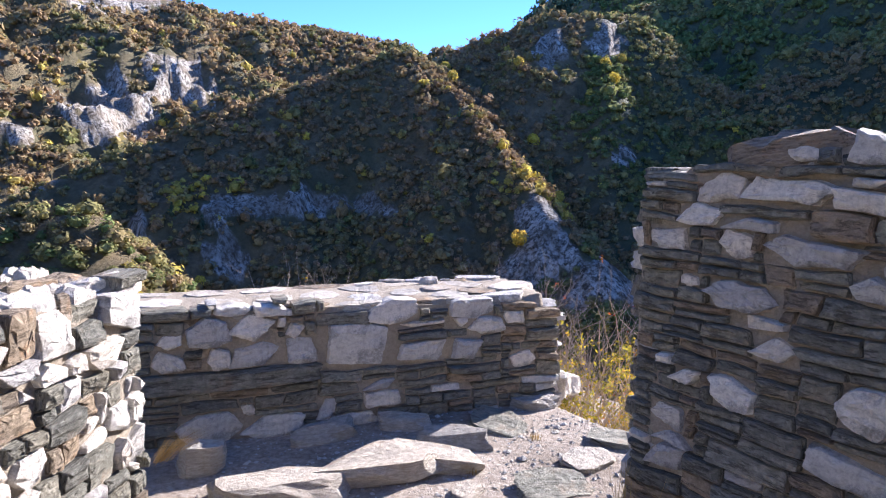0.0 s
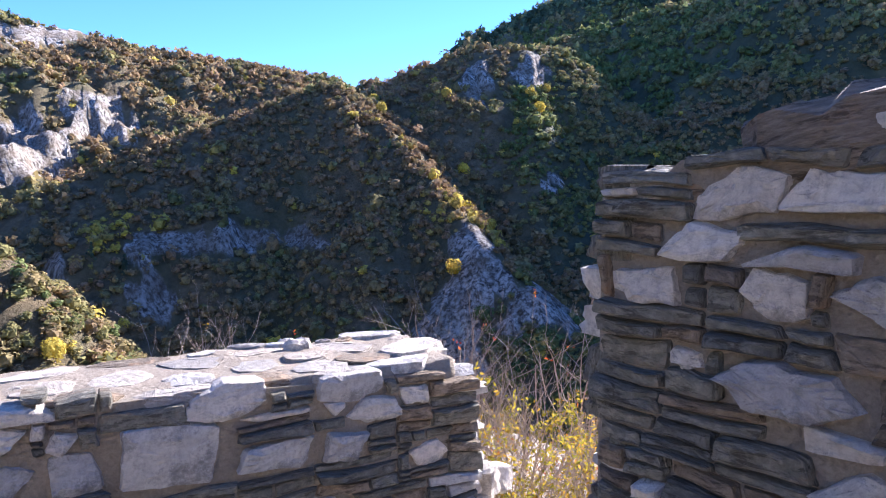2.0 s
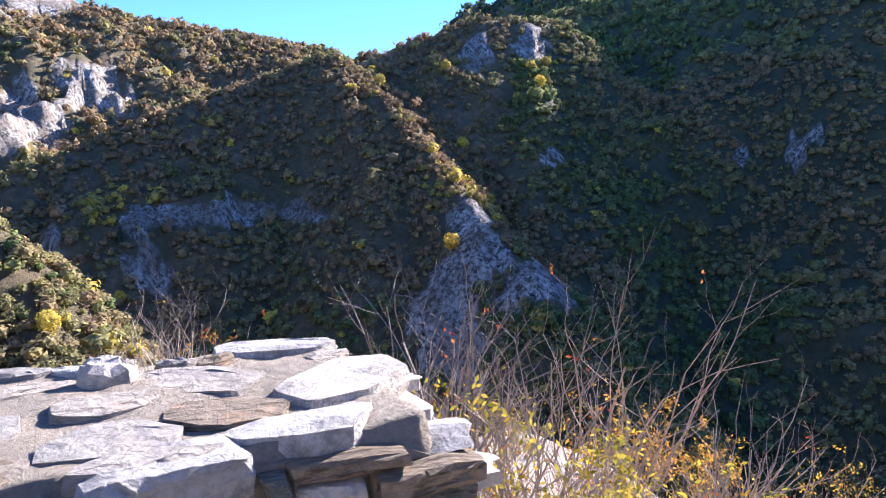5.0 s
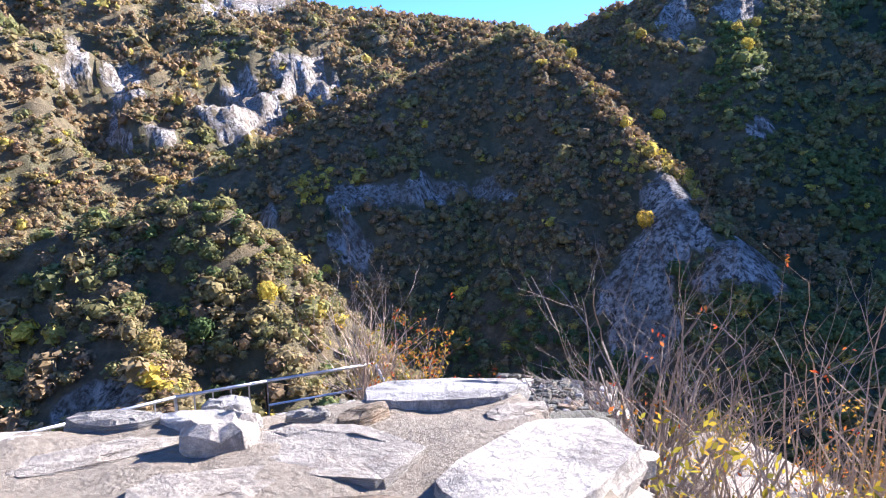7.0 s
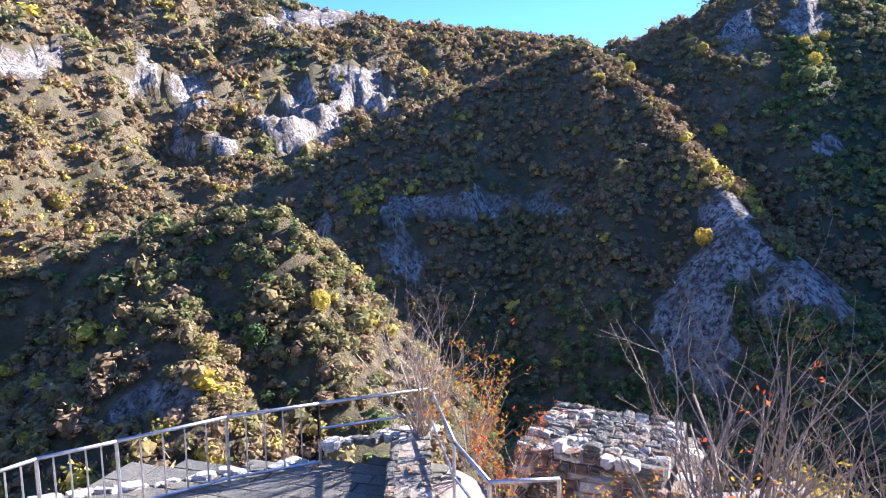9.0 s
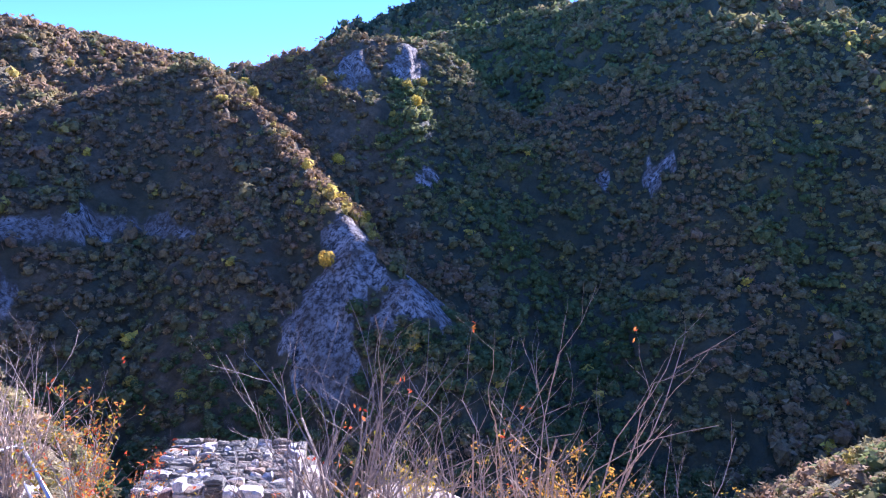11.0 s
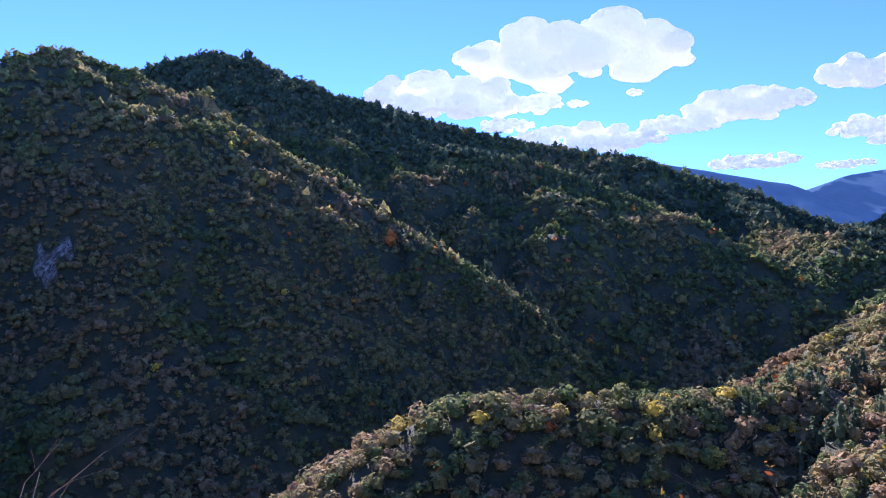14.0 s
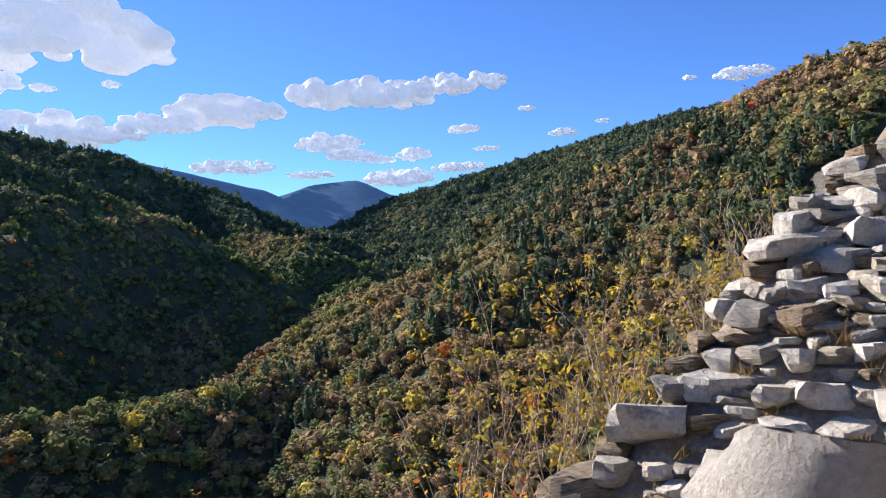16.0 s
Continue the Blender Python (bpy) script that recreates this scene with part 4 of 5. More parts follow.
# ---------------------------------------------------------------- the railed terrace
def tube(bm, a, b, radius, sides=6, caps=True):
    a, b = Vector(a), Vector(b)
    q = (b - a).to_track_quat("Z", "Y")
    rings = []
    for p in (a, b):
        rings.append([bm.verts.new(p + q @ Vector((radius * math.cos(i * 2 * math.pi / sides), radius * math.sin(i * 2 * math.pi / sides), 0))) for i in range(sides)])
    for i in range(sides):
        bm.faces.new((rings[0][i], rings[0][(i + 1) % sides], rings[1][(i + 1) % sides], rings[1][i]))
    if caps:
        bm.faces.new(rings[0][::-1])
        bm.faces.new(rings[1])


def part(name, bm, mat, parent, label="", is_smooth=False):
    me = bpy.data.meshes.new(name)
    bm.to_mesh(me)
    bm.free()
    if is_smooth:
        for p in me.polygons:
            p.use_smooth = True
    me.materials.append(mat)
    ob = new(name, me)
    ob.parent = parent
    if label:
        ob["label"] = label
    return ob


def railing(points, top, low, feet, label, bars):
    """A steel railing through the points (x, y): posts at them, a round top rail, a bottom rail, upright bars between."""
    rail = tagged(new("railing"), label, "railing")
    rail.location = (points[0][0], points[0][1], feet)
    o = Vector(rail.location)
    for i, p in enumerate(points):
        bm = bmesh.new()
        tube(bm, Vector((*p, feet)) - o, Vector((*p, top)) - o, 0.026)
        part("post", bm, STEEL, rail)
    for i, (a, b) in enumerate(zip(points, points[1:])):
        bm = bmesh.new()
        tube(bm, Vector((*a, top)) - o, Vector((*b, top)) - o, 0.027, 8)
        part("top_rail", bm, STEEL, rail, is_smooth=True)
        bm = bmesh.new()
        tube(bm, Vector((*a, low)) - o, Vector((*b, low)) - o, 0.02)
        part("bottom_rail", bm, STEEL, rail)
        for k in range(1, bars[i] + 1):
            t = k / (bars[i] + 1)
            q = Vector(a).lerp(Vector(b), t)
            bm = bmesh.new()
            tube(bm, Vector((*q, low)) - o, Vector((*q, top)) - o, 0.013)
            part("bar", bm, STEEL, rail)
    return rail


railing([(-7.64, 10.04), (-7.39, 10.74), (-6.81, 11.47), (-5.9, 12.63), (-4.86, 13.5)], -2.45, -3.38, -3.5, "grey galvanised steel railing round the paved terrace", (3, 4, 4, 4))
railing([(-4.86, 13.5), (-3.43, 14.62)], -2.45, -2.85, -3.0, "grey steel railing on the ledge of the terrace", (0,))
railing([(-3.43, 14.62), (-2.46, 12.68), (-1.74, 11.67), (-0.98, 11.97)], -2.45, -2.95, -3.3, "grey steel handrail beside the terrace steps", (0, 0, 0))

terrace = tagged(new("pavement"), "grey stone paving slabs of the lower terrace", "pavement", kind="structure")
rng = random.Random(15)
row = 0
slab_meshes = []
for k in range(6):
    bm = bmesh.new()
    bmesh.ops.create_cube(bm, size=1)
    for v in bm.verts:
        v.co.x *= 0.97 + rng.uniform(-0.03, 0.02)
        v.co.y *= 0.96 + rng.uniform(-0.04, 0.02)
    bmesh.ops.bevel(bm, geom=bm.edges[:], offset=0.02, segments=1, affect="EDGES")
    me = bpy.data.meshes.new("slab")
    bm.to_mesh(me)
    bm.free()
    me.materials.append(SCHIST)
    slab_meshes.append(me)
y = 9.9
while y < 13.9:
    h = rng.uniform(0.26, 0.36)
    x = -8.0 + rng.uniform(0, 0.3)
    while x < -3.2:
        w = rng.uniform(0.3, 0.62)
        if y < 13.55 + 0.35 * (x + 4.9) + 0.0 and y < 12.9 + 0.3 * (x + 5.6) + 0.9:
            ob = new("slab", rng.choice(slab_meshes))
            ob.parent = terrace
            ob.matrix_basis = pose(x + w / 2, y + h / 2, -3.46 + rng.uniform(-0.008, 0.008), 0, 0, rng.uniform(-1, 1)) @ Matrix.Diagonal((w, h, 0.06, 1))
        x += w
    y += h
# kerb stones along the terrace edge and the ledge of the steps
rng = random.Random(16)
for i in range(46):
    t = i / 46
    a, b = (Vector((-8.2, 11.3)), Vector((-4.86, 13.55))) if i < 26 else (Vector((-4.86, 13.6)), Vector((-3.3, 14.75)))
    f = t / (26 / 46) if i < 26 else (i - 26) / 20
    p = a.lerp(b, f)
    s = rng.uniform(0.07, 0.15)
    rock("kerb_stone", p.x + rng.uniform(-0.1, 0.1), p.y + 0.08 + rng.uniform(-0.08, 0.12), (s * 1.4, s, s * 0.7), 600 + i, rng.choice((LIMESTONE, LIMESTONE, SCHIST)), rng.uniform(0, 90), slab=0.6, sink=0.3, label="rough pale stone edging the terrace", z=-3.45 + (0.25 if i >= 26 else 0), cuts=2, group="edging stones of the terrace")
STEP = frame_of((-4.05, 14.57, -3.5), (0.32, -0.947, 0), (-0.947, -0.32, 0))
ledge = tagged(core("wall_ledge", STEP, 2.5, 0.6, lambda u: 0.38, 10), "low paved ledge beside the terrace", "ledge", kind="structure")
masonry(ledge, STEP, 2.5, 0.42, 0.2, 2.0, 61, (), 0.3, 0.1, 0.02)
masonry(ledge, top_frame(STEP, 0.6) @ Matrix.Translation((0, 0, 0.36)), 2.5, 0.6, 0.3, 1.2, 62, (), 0.3, 0.05, 0.015)


# ---------------------------------------------------------------- woods
def ball(n_az, n_el, rng):
    """A lumpy closed crown, radius about 1, as places and triangles."""
    v = [(0, 0, 1.0)]
    for i in range(1, n_el):
        e = math.pi * i / n_el
        for k in range(n_az):
            a = 2 * math.pi * (k + 0.5 * (i % 2)) / n_az
            s = rng.uniform(0.8, 1.16)
            v.append((s * math.sin(e) * math.cos(a), s * math.sin(e) * math.sin(a), s * math.cos(e)))
    v.append((0, 0, -0.8))
    f = [(0, 1 + k, 1 + (k + 1) % n_az) for k in range(n_az)]
    for i in range(n_el - 2):
        a, b = 1 + i * n_az, 1 + (i + 1) * n_az
        for k in range(n_az):
            k2 = (k + 1) % n_az
            f += [(a + k, b + k, b + k2), (a + k, b + k2, a + k2)]
    last = len(v) - 1
    a = 1 + (n_el - 2) * n_az
    f += [(a + k, last, a + (k + 1) % n_az) for k in range(n_az)]
    return np.array(v), np.array(f)


def crown_template(inner, sprays, rng, size=0.3, cone=False):
    """A tree crown: a small lumpy heart within a lobed, gappy shell of leaf sprays, each a ragged triangle."""
    v, f = ball(*inner, rng)
    v = v * 0.66
    lobes = [(np.array([rng.gauss(0, 1), rng.gauss(0, 1), rng.gauss(0.3, 0.8)]), rng.uniform(0.12, 0.3)) for _ in range(5)]
    lobes = [(d / np.linalg.norm(d), k) for d, k in lobes]
    if cone:
        v = v * np.array([0.6, 0.6, 1.45]) * np.clip(1.25 - (v[:, 2:3] + 0.8) * 0.62, 0.12, 1.3) ** np.array([1, 1, 0])
    vs, fs, n = [v], [f], len(v)
    for _ in range(sprays):
        d = np.array([rng.gauss(0, 1), rng.gauss(0, 1), rng.gauss(0.35, 0.9)])
        d /= np.linalg.norm(d)
        c = d * (rng.uniform(0.62, 0.86) + sum(k * max(0.0, float(d @ l)) ** 4 for l, k in lobes))
        if cone:
            h = rng.uniform(-0.8, 1.15)
            wide = (0.62 + rng.uniform(-0.12, 0.1)) * (1.2 - h) / 1.4
            c = np.array([d[0] * wide, d[1] * wide, h * 1.05])
        up = d + np.array([rng.gauss(0, 0.45), rng.gauss(0, 0.45), rng.gauss(0.1, 0.45)])
        t1 = np.cross(up, [rng.gauss(0, 1), rng.gauss(0, 1), rng.gauss(0, 1)])
        t1 /= np.linalg.norm(t1)
        t2 = np.cross(up / np.linalg.norm(up), t1)
        s = size * rng.uniform(0.55, 1.3)
        vs.append(np.array([c - t1 * s - t2 * s * 0.55, c + t1 * s * rng.uniform(0.6, 1.1) - t2 * s * 0.5, c + t2 * s * rng.uniform(0.6, 1.2)]))
        fs.append(np.array([(n, n + 1, n + 2)]))
        n += 3
    return np.concatenate(vs), np.concatenate(fs)


def scatter(name, x, y, z, radius, hue, templates, mat, label, seed, tall=(0.7, 1.05), lift=0.55):
    """Woods as one mesh: crowns of the given radii at the given places."""
    rs = np.random.RandomState(seed)
    kind = rs.randint(len(templates), size=len(x))
    vs, fs, hs, n = [], [], [], 0
    for k, (tv, tf) in enumerate(templates):
        at = np.flatnonzero(kind == k)
        if not len(at):
            continue
        a = rs.uniform(0, 6.283, len(at))
        c, s = np.cos(a)[:, None], np.sin(a)[:, None]
        r = radius[at][:, None]
        h = rs.uniform(*tall, len(at))[:, None] * r
        v = np.stack([(tv[None, :, 0] * c - tv[None, :, 1] * s) * r + x[at][:, None], (tv[None, :, 0] * s + tv[None, :, 1] * c) * r + y[at][:, None], tv[None, :, 2] * h + z[at][:, None] + lift * h], -1)
        vs.append(v.reshape(-1, 3))
        fs.append((tf[None] + n + len(tv) * np.arange(len(at))[:, None, None]).reshape(-1, 3))
        hs.append(np.repeat(hue[at], len(tv)))
        n += len(tv) * len(at)
    me = mesh_from(name, np.concatenate(vs), np.concatenate(fs), True)
    me.attributes.new("hue", "FLOAT", "POINT").data.foreach_set("value", np.concatenate(hs).astype(np.float32))
    me.materials.append(mat)
    return tagged(new(name, me), label, "woods", kind="stuff")


rng = random.Random(4)
NEAR_T = [crown_template((5, 3), 60, rng, 0.25) for _ in range(7)]
MID_T = [crown_template((5, 3), 22, rng, 0.36) for _ in range(7)]
FAR_T = [crown_template((4, 3), 10, rng, 0.46) for _ in range(6)]
PINE_T = [crown_template((5, 3), 34, rng, 0.26, True) for _ in range(4)]

rs = np.random.RandomState(12)


def candidates(r0, r1, spacing, az0=-56, az1=137):
    n = int(radians(az1 - az0) / 2 * (r1 * r1 - r0 * r0) / spacing ** 2)
    a = np.radians(rs.uniform(az0, az1, n))
    r = np.sqrt(rs.uniform(r0 * r0, r1 * r1, n))
    return EYE[0] + r * np.sin(a), EYE[1] + r * np.cos(a), r, np.degrees(a)


HORIZON_A = np.arange(-57, 138.5, 0.5)
HORIZON_R = np.geomspace(60, 2700, 150)
ga, gr = np.meshgrid(np.radians(HORIZON_A), HORIZON_R, indexing="ij")
gz = land(EYE[0] + gr * np.sin(ga), EYE[1] + gr * np.cos(ga))
G_EL = np.maximum.accumulate(np.degrees(np.arctan2(gz - EYE[2], gr)), 1)


def woodland(name, r0, r1, spacing, crown, templates, label, seed, floor=-400):
    x, y, r, az = candidates(r0, r1, spacing)
    z = land(x, y)
    el = np.degrees(np.arctan2(z + 10 - EYE[2], r))
    i = np.clip(((az + 57) * 2).astype(int), 0, len(HORIZON_A) - 1)
    j = np.clip(np.searchsorted(HORIZON_R, r) - 2, 0, len(HORIZON_R) - 1)
    front = el > G_EL[i, j] - 0.25           # the slopes that face the gorge; their backs stay open ground
    rock_here = rockiness(az, np.degrees(np.arctan2(z - EYE[2], r)), r, fbm(x, y, 13, 5, 11.0, 0.6))
    clear = fbm(x, y, 45, 4, 41.0)
    lit = (az < -20)                              # the dry slopes up the valley are thinner
    keep = front & (rock_here < 0.35 + 0.3 * (rs.rand(len(x)) < 0.15)) & (rs.rand(len(x)) < np.where(az > 12, 1.0, np.clip(1.6 - 2.0 * np.maximum(clear - 0.56, 0) / 0.2, 0.45, 1))) & (z > floor)
    keep &= ~lit | (rs.rand(len(x)) < 0.8)
    x, y, z, r, az = x[keep], y[keep], z[keep], r[keep], az[keep]
    pat = fbm(x, y, 70, 3, 51.0)
    hue = np.clip(0.52 + (pat - 0.5) * 0.9 + rs.normal(0, 1, len(x)) * np.where(r < 300, 0.13, 0.07) - np.where(r < 300, 0.05, 0.0), 0, 0.9)
    hue = np.where(az < -24, np.clip(hue + 0.08, 0, 0.9), np.where((az > 8) & ((az < 80) | (r > 600)), np.clip(hue - 0.17, 0, 0.9), hue))
    hue = np.where(rs.rand(len(x)) < np.where(r < 300, 0.035, 0.009), rs.uniform(0.83, 0.91, len(x)), hue)
    hue = np.where((rs.rand(len(x)) < 0.01) & (az > 40), rs.uniform(0.96, 1, len(x)), hue)
    pine = ((fbm(x, y, 110, 3, 61.0) > 0.58) & (az > 44) & (r > 230)) & (rs.rand(len(x)) < 0.3) | (rs.rand(len(x)) < 0.003)
    # beyond 1 km, extra dark crowns stand in for the ridges' haze and shade
    pine = np.where(r > 1000, rs.rand(len(x)) < np.where(fbm(x, y, 220, 3, 71.0) > 0.44, 0.8, 0.3), pine)
    rad = crown * rs.lognormal(0, 0.3, len(x))
    if pine.any():
        scatter("pine_woods", x[pine], y[pine], z[pine], rad[pine] * 1.35, rs.rand(pine.sum()), PINE_T if r0 < 900 else FAR_T, PINES, "dark green pines in patches, thickened far off in place of haze and shade", seed + 1, (0.85, 1.15), 0.7)
    k = ~pine
    scatter(name, x[k], y[k], z[k], rad[k], hue[k], templates, WOODS, label, seed)


woodland("near_woods", 110, 300, 3.25, 2.3, NEAR_T, "yellow, brown and green autumn trees on the near slopes", 70)
woodland("gorge_woods", 300, 560, 3.5, 2.35, MID_T, "brown and olive autumn woods on the gorge slopes", 72)
woodland("mountain_woods", 560, 1000, 5.4, 3.6, FAR_T, "shaded autumn woods of the mountainsides", 74)
woodland("far_woods", 1000, 2600, 6.4, 3.7, FAR_T, "distant autumn woods of the high ridges", 76)

# trees that stand out in bright yellow on the spur
def lone_tree(az, el_guess, r, rad, hue, seed, words):
    a = radians(az)
    x, y = EYE[0] + r * math.sin(a), EYE[1] + r * math.cos(a)
    z = height_at(x, y)
    t = tagged(new("tree"), words, "tree")
    t.location = (x, y, z)
    rr = random.Random(seed)
    v, f = crown_template((8, 6), 320, rr, 0.15)
    me = mesh_from("crown", v * rad + np.array([0, 0, rad * 1.0]), f, True)
    me.attributes.new("hue", "FLOAT", "POINT").data.foreach_set("value", np.full(len(v), hue, np.float32))
    me.materials.append(WOODS)
    c = new("crown", me)
    c.parent = t
    bm = bmesh.new()
    tube(bm, (0, 0, -0.6), (0.1, 0, rad * 1.1), rad * 0.09)
    part("trunk", bm, BARK, t)


def land_range(az, el, r0, r1):
    """The first distance on a bearing at which the land reaches that rise."""
    r = np.geomspace(r0, r1, 500)
    z = land(EYE[0] + r * math.sin(radians(az)), EYE[1] + r * math.cos(radians(az)))
    e = np.degrees(np.arctan2(z - EYE[2], r))
    hit = np.flatnonzero(e >= el)
    return float(r[hit[0]]) if len(hit) else float(r[np.argmax(e)])


for i, (az, el, rad, hue) in enumerate(((3.1, -7.4, 4.2, 0.94), (4.0, 0.8, 4.0, 0.93), (-3.2, 6.6, 4.5, 0.88), (-2.6, 5.9, 3.8, 0.86), (6.2, -3.6, 3.6, 0.88), (7.0, -5.2, 3.2, 0.86), (10.1, 5.8, 4.4, 0.9), (9.4, 7.0, 4, 0.87), (10.6, 7.2, 4, 0.85),
                                        (-22.6, -10.8, 3.0, 0.92), (-27.4, -12.6, 3.6, 0.9), (-36.6, -15.6, 3.6, 0.8), (-32.6, -15.2, 4.2, 0.05), (-34.6, -16.3, 3.2, 0.55), (-45.9, -3.8, 6.5, 0.82), (2.6, 7.0, 4, 0.86), (8.3, 4.8, 3.2, 0.88))):
    lone_tree(az, el, land_range(az, el, 110, 900), rad, hue, 90 + i, "bright yellow autumn tree on the slope" if hue > 0.84 else "round green tree on the slope")


# ---------------------------------------------------------------- shrubs
def shrub(name, x, y, z, height, stems, seed, label, spread=0.35, forks=3, leaves=0, hues=(0.2, 0.6), leaf=0.03, thick=0.011, top_only=0.0):
    """A bare autumn shrub: stems that fork into finer twigs, and what leaves are left on them."""
    rr = random.Random(seed)
    base = tagged(new(name), label, "shrub")
    base.location = (x, y, z)
    bm = bmesh.new()
    tips = []
    height = height * 0.66

    def grow(p, d, length, radius, depth):
        steps = 4 if depth else 5
        for _ in range(steps):
            d = (d + Vector((rr.gauss(0, 0.16), rr.gauss(0, 0.16), rr.gauss(0.04, 0.07)))).normalized()
            q = p + d * (length / steps)
            tube(bm, p, q, radius, 5 if radius > 0.012 else 3, False)
            radius *= 0.86
            p = q
            tips.append((p.copy(), d.copy()))
            if depth < forks and rr.random() < (0.62 if depth < 2 else 0.4):
                side = Vector((rr.gauss(0, 1), rr.gauss(0, 1), rr.gauss(0.3, 0.5))).normalized()
                grow(p, (d * 0.8 + side * 0.62).normalized(), length * rr.uniform(0.35, 0.6), radius * 0.66, depth + 1)

    for k in range(stems):
        a = rr.uniform(0, 6.283)
        s = rr.uniform(0.2, 1) * spread
        grow(Vector((math.cos(a) * 0.12 * s, math.sin(a) * 0.12 * s, 0)), Vector((math.cos(a) * s, math.sin(a) * s, 1)).normalized(), height * rr.uniform(0.7, 1.05), thick * rr.uniform(0.8, 1.3), 0)
    part("woody_stem", bm, BARK, base)
    if leaves:
        vs, fs, hs = [], [], []
        pick = [t for t in tips if t[0].z > height * top_only] or tips
        for i in range(leaves):
            if not i % 4:
                p0, d = rr.choice(pick)
            p = p0
            p = p + Vector((rr.gauss(0, 0.03), rr.gauss(0, 0.03), rr.gauss(0, 0.03)))
            t1 = Vector((rr.gauss(0, 1), rr.gauss(0, 1), rr.gauss(0, 1))).normalized()
            t2 = t1.orthogonal().normalized()
            t2.rotate(Matrix.Rotation(rr.uniform(0, 6.28), 3, t1))
            s = leaf * rr.uniform(0.6, 1.25)
            n = len(vs)
            vs += [p, p + t1 * s + t2 * s * 0.42, p + t1 * s * 2, p + t1 * s - t2 * s * 0.42]
            fs += [(n, n + 1, n + 2), (n, n + 2, n + 3)]
            hs += [rr.uniform(*hues)] * 4
        me = mesh_from("leaves", np.array([tuple(v) for v in vs]), np.array(fs), True)
        me.attributes.new("hue", "FLOAT", "POINT").data.foreach_set("value", np.array(hs, np.float32))
        me.materials.append(DRY_LEAF)
        ob = new("leaves", me)
        ob.parent = base
    return base


for x, y, h, stems, seed, spread, forks, thick, words in (
    (0.62, 8.8, 2.75, 24, 1, 0.5, 4, 0.016, "bare grey shrub with a few red leaves beyond the wall"),
    (1.3, 8.7, 2.4, 20, 12, 0.5, 4, 0.014, "bare grey shrub with a few red leaves beyond the wall"),
    (2.1, 9.1, 3.5, 15, 2, 0.24, 3, 0.016, "tall bare upright shrub with reddish twigs"),
    (2.9, 8.7, 2.5, 14, 35, 0.4, 3, 0.014, "bare upright shrub with reddish twigs")):
    shrub("shrub", x, y, height_at(x, y) - 0.05, h, stems, seed, words, spread, forks, 26, (0.6, 1.0), 0.024, thick)
shrub("shrub", 2.15, 6.9, -1.8, 1.7, 14, 3, "bare shrub with reddish twig tips", 0.5, 4, 12, (0.6, 1.0), 0.03, 0.013)
shrub("shrub", 3.0, 6.9, -2.0, 1.5, 12, 33, "bare shrub with reddish twig tips", 0.5, 4, 10, (0.6, 1.0), 0.03, 0.012)
shrub("shrub", 1.0, 6.25, -1.15, 1.35, 18, 4, "dense yellow-green bush in the gap between the walls", 0.8, 3, 1500, (0.0, 0.5), 0.022, 0.008)
shrub("shrub", 1.5, 6.6, -1.35, 1.35, 16, 5, "yellow autumn bush below the gap", 0.8, 3, 1100, (0.05, 0.55), 0.022, 0.008)
shrub("shrub", 0.55, 6.6, -1.3, 1.2, 14, 6, "brown half-bare bush below the wall", 0.8, 3, 300, (0.3, 0.8), 0.02, 0.008)
shrub("shrub", -3.5, 14.4, -3.3, 2.75, 24, 7, "dense bare brown shrub behind the railing", 0.4, 3, 40, (0.3, 0.6), 0.05, 0.014)
shrub("shrub", -2.55, 13.9, -3.4, 2.3, 16, 8, "shrub with yellow, orange and red leaves beside the steps", 0.5, 3, 900, (0.2, 0.95), 0.035, 0.012)
shrub("shrub", -1.95, 13.3, -3.7, 1.8, 14, 9, "red and orange bush beside the handrail", 0.5, 3, 700, (0.45, 1.0), 0.03, 0.01)
shrub("shrub", -1.6, 12.6, -3.9, 1.2, 14, 34, "dry brown bush beside the handrail", 0.6, 3, 200, (0.4, 0.8), 0.03, 0.01)
for i, (x, y, h, lv, lo, hi) in enumerate(((0.6, 11.2, 0.8, 120, 0.3, 0.9), (1.4, 10.8, 0.8, 400, 0.1, 0.6), (2.2, 10.4, 0.7, 200, 0.4, 0.9), (3.6, 12.2, 0.95, 1200, 0.45, 0.65), (4.5, 12.2, 1.0, 1200, 0.4, 0.62), (5.6, 11.4, 1.2, 1000, 0.3, 0.6), (7.0, 10.6, 1.4, 1500, 0.0, 0.25), (8.2, 9.6, 1.5, 1500, 0.0, 0.25), (4.6, 9.6, 0.9, 160, 0.4, 0.9), (1.0, 9.2, 0.8, 300, 0.2, 0.8), (2.6, 8.6, 0.7, 260, 0.3, 0.7), (1.8, 12.2, 0.7, 300, 0.1, 0.5), (2.7, 11.8, 0.6, 200, 0.3, 0.8), (0.2, 9.8, 0.8, 150, 0.3, 0.9), (3.4, 9.8, 0.9, 200, 0.3, 0.8), (-0.6, 11.6, 0.9, 300, 0.3, 0.9))):
    shrub("shrub", x, y, height_at(x, y) - 0.05, h * 1.5, 17, 40 + i, "autumn bush on the slope below the ruin, half bare", 0.8, 3, lv, (lo, hi), 0.026, 0.007)
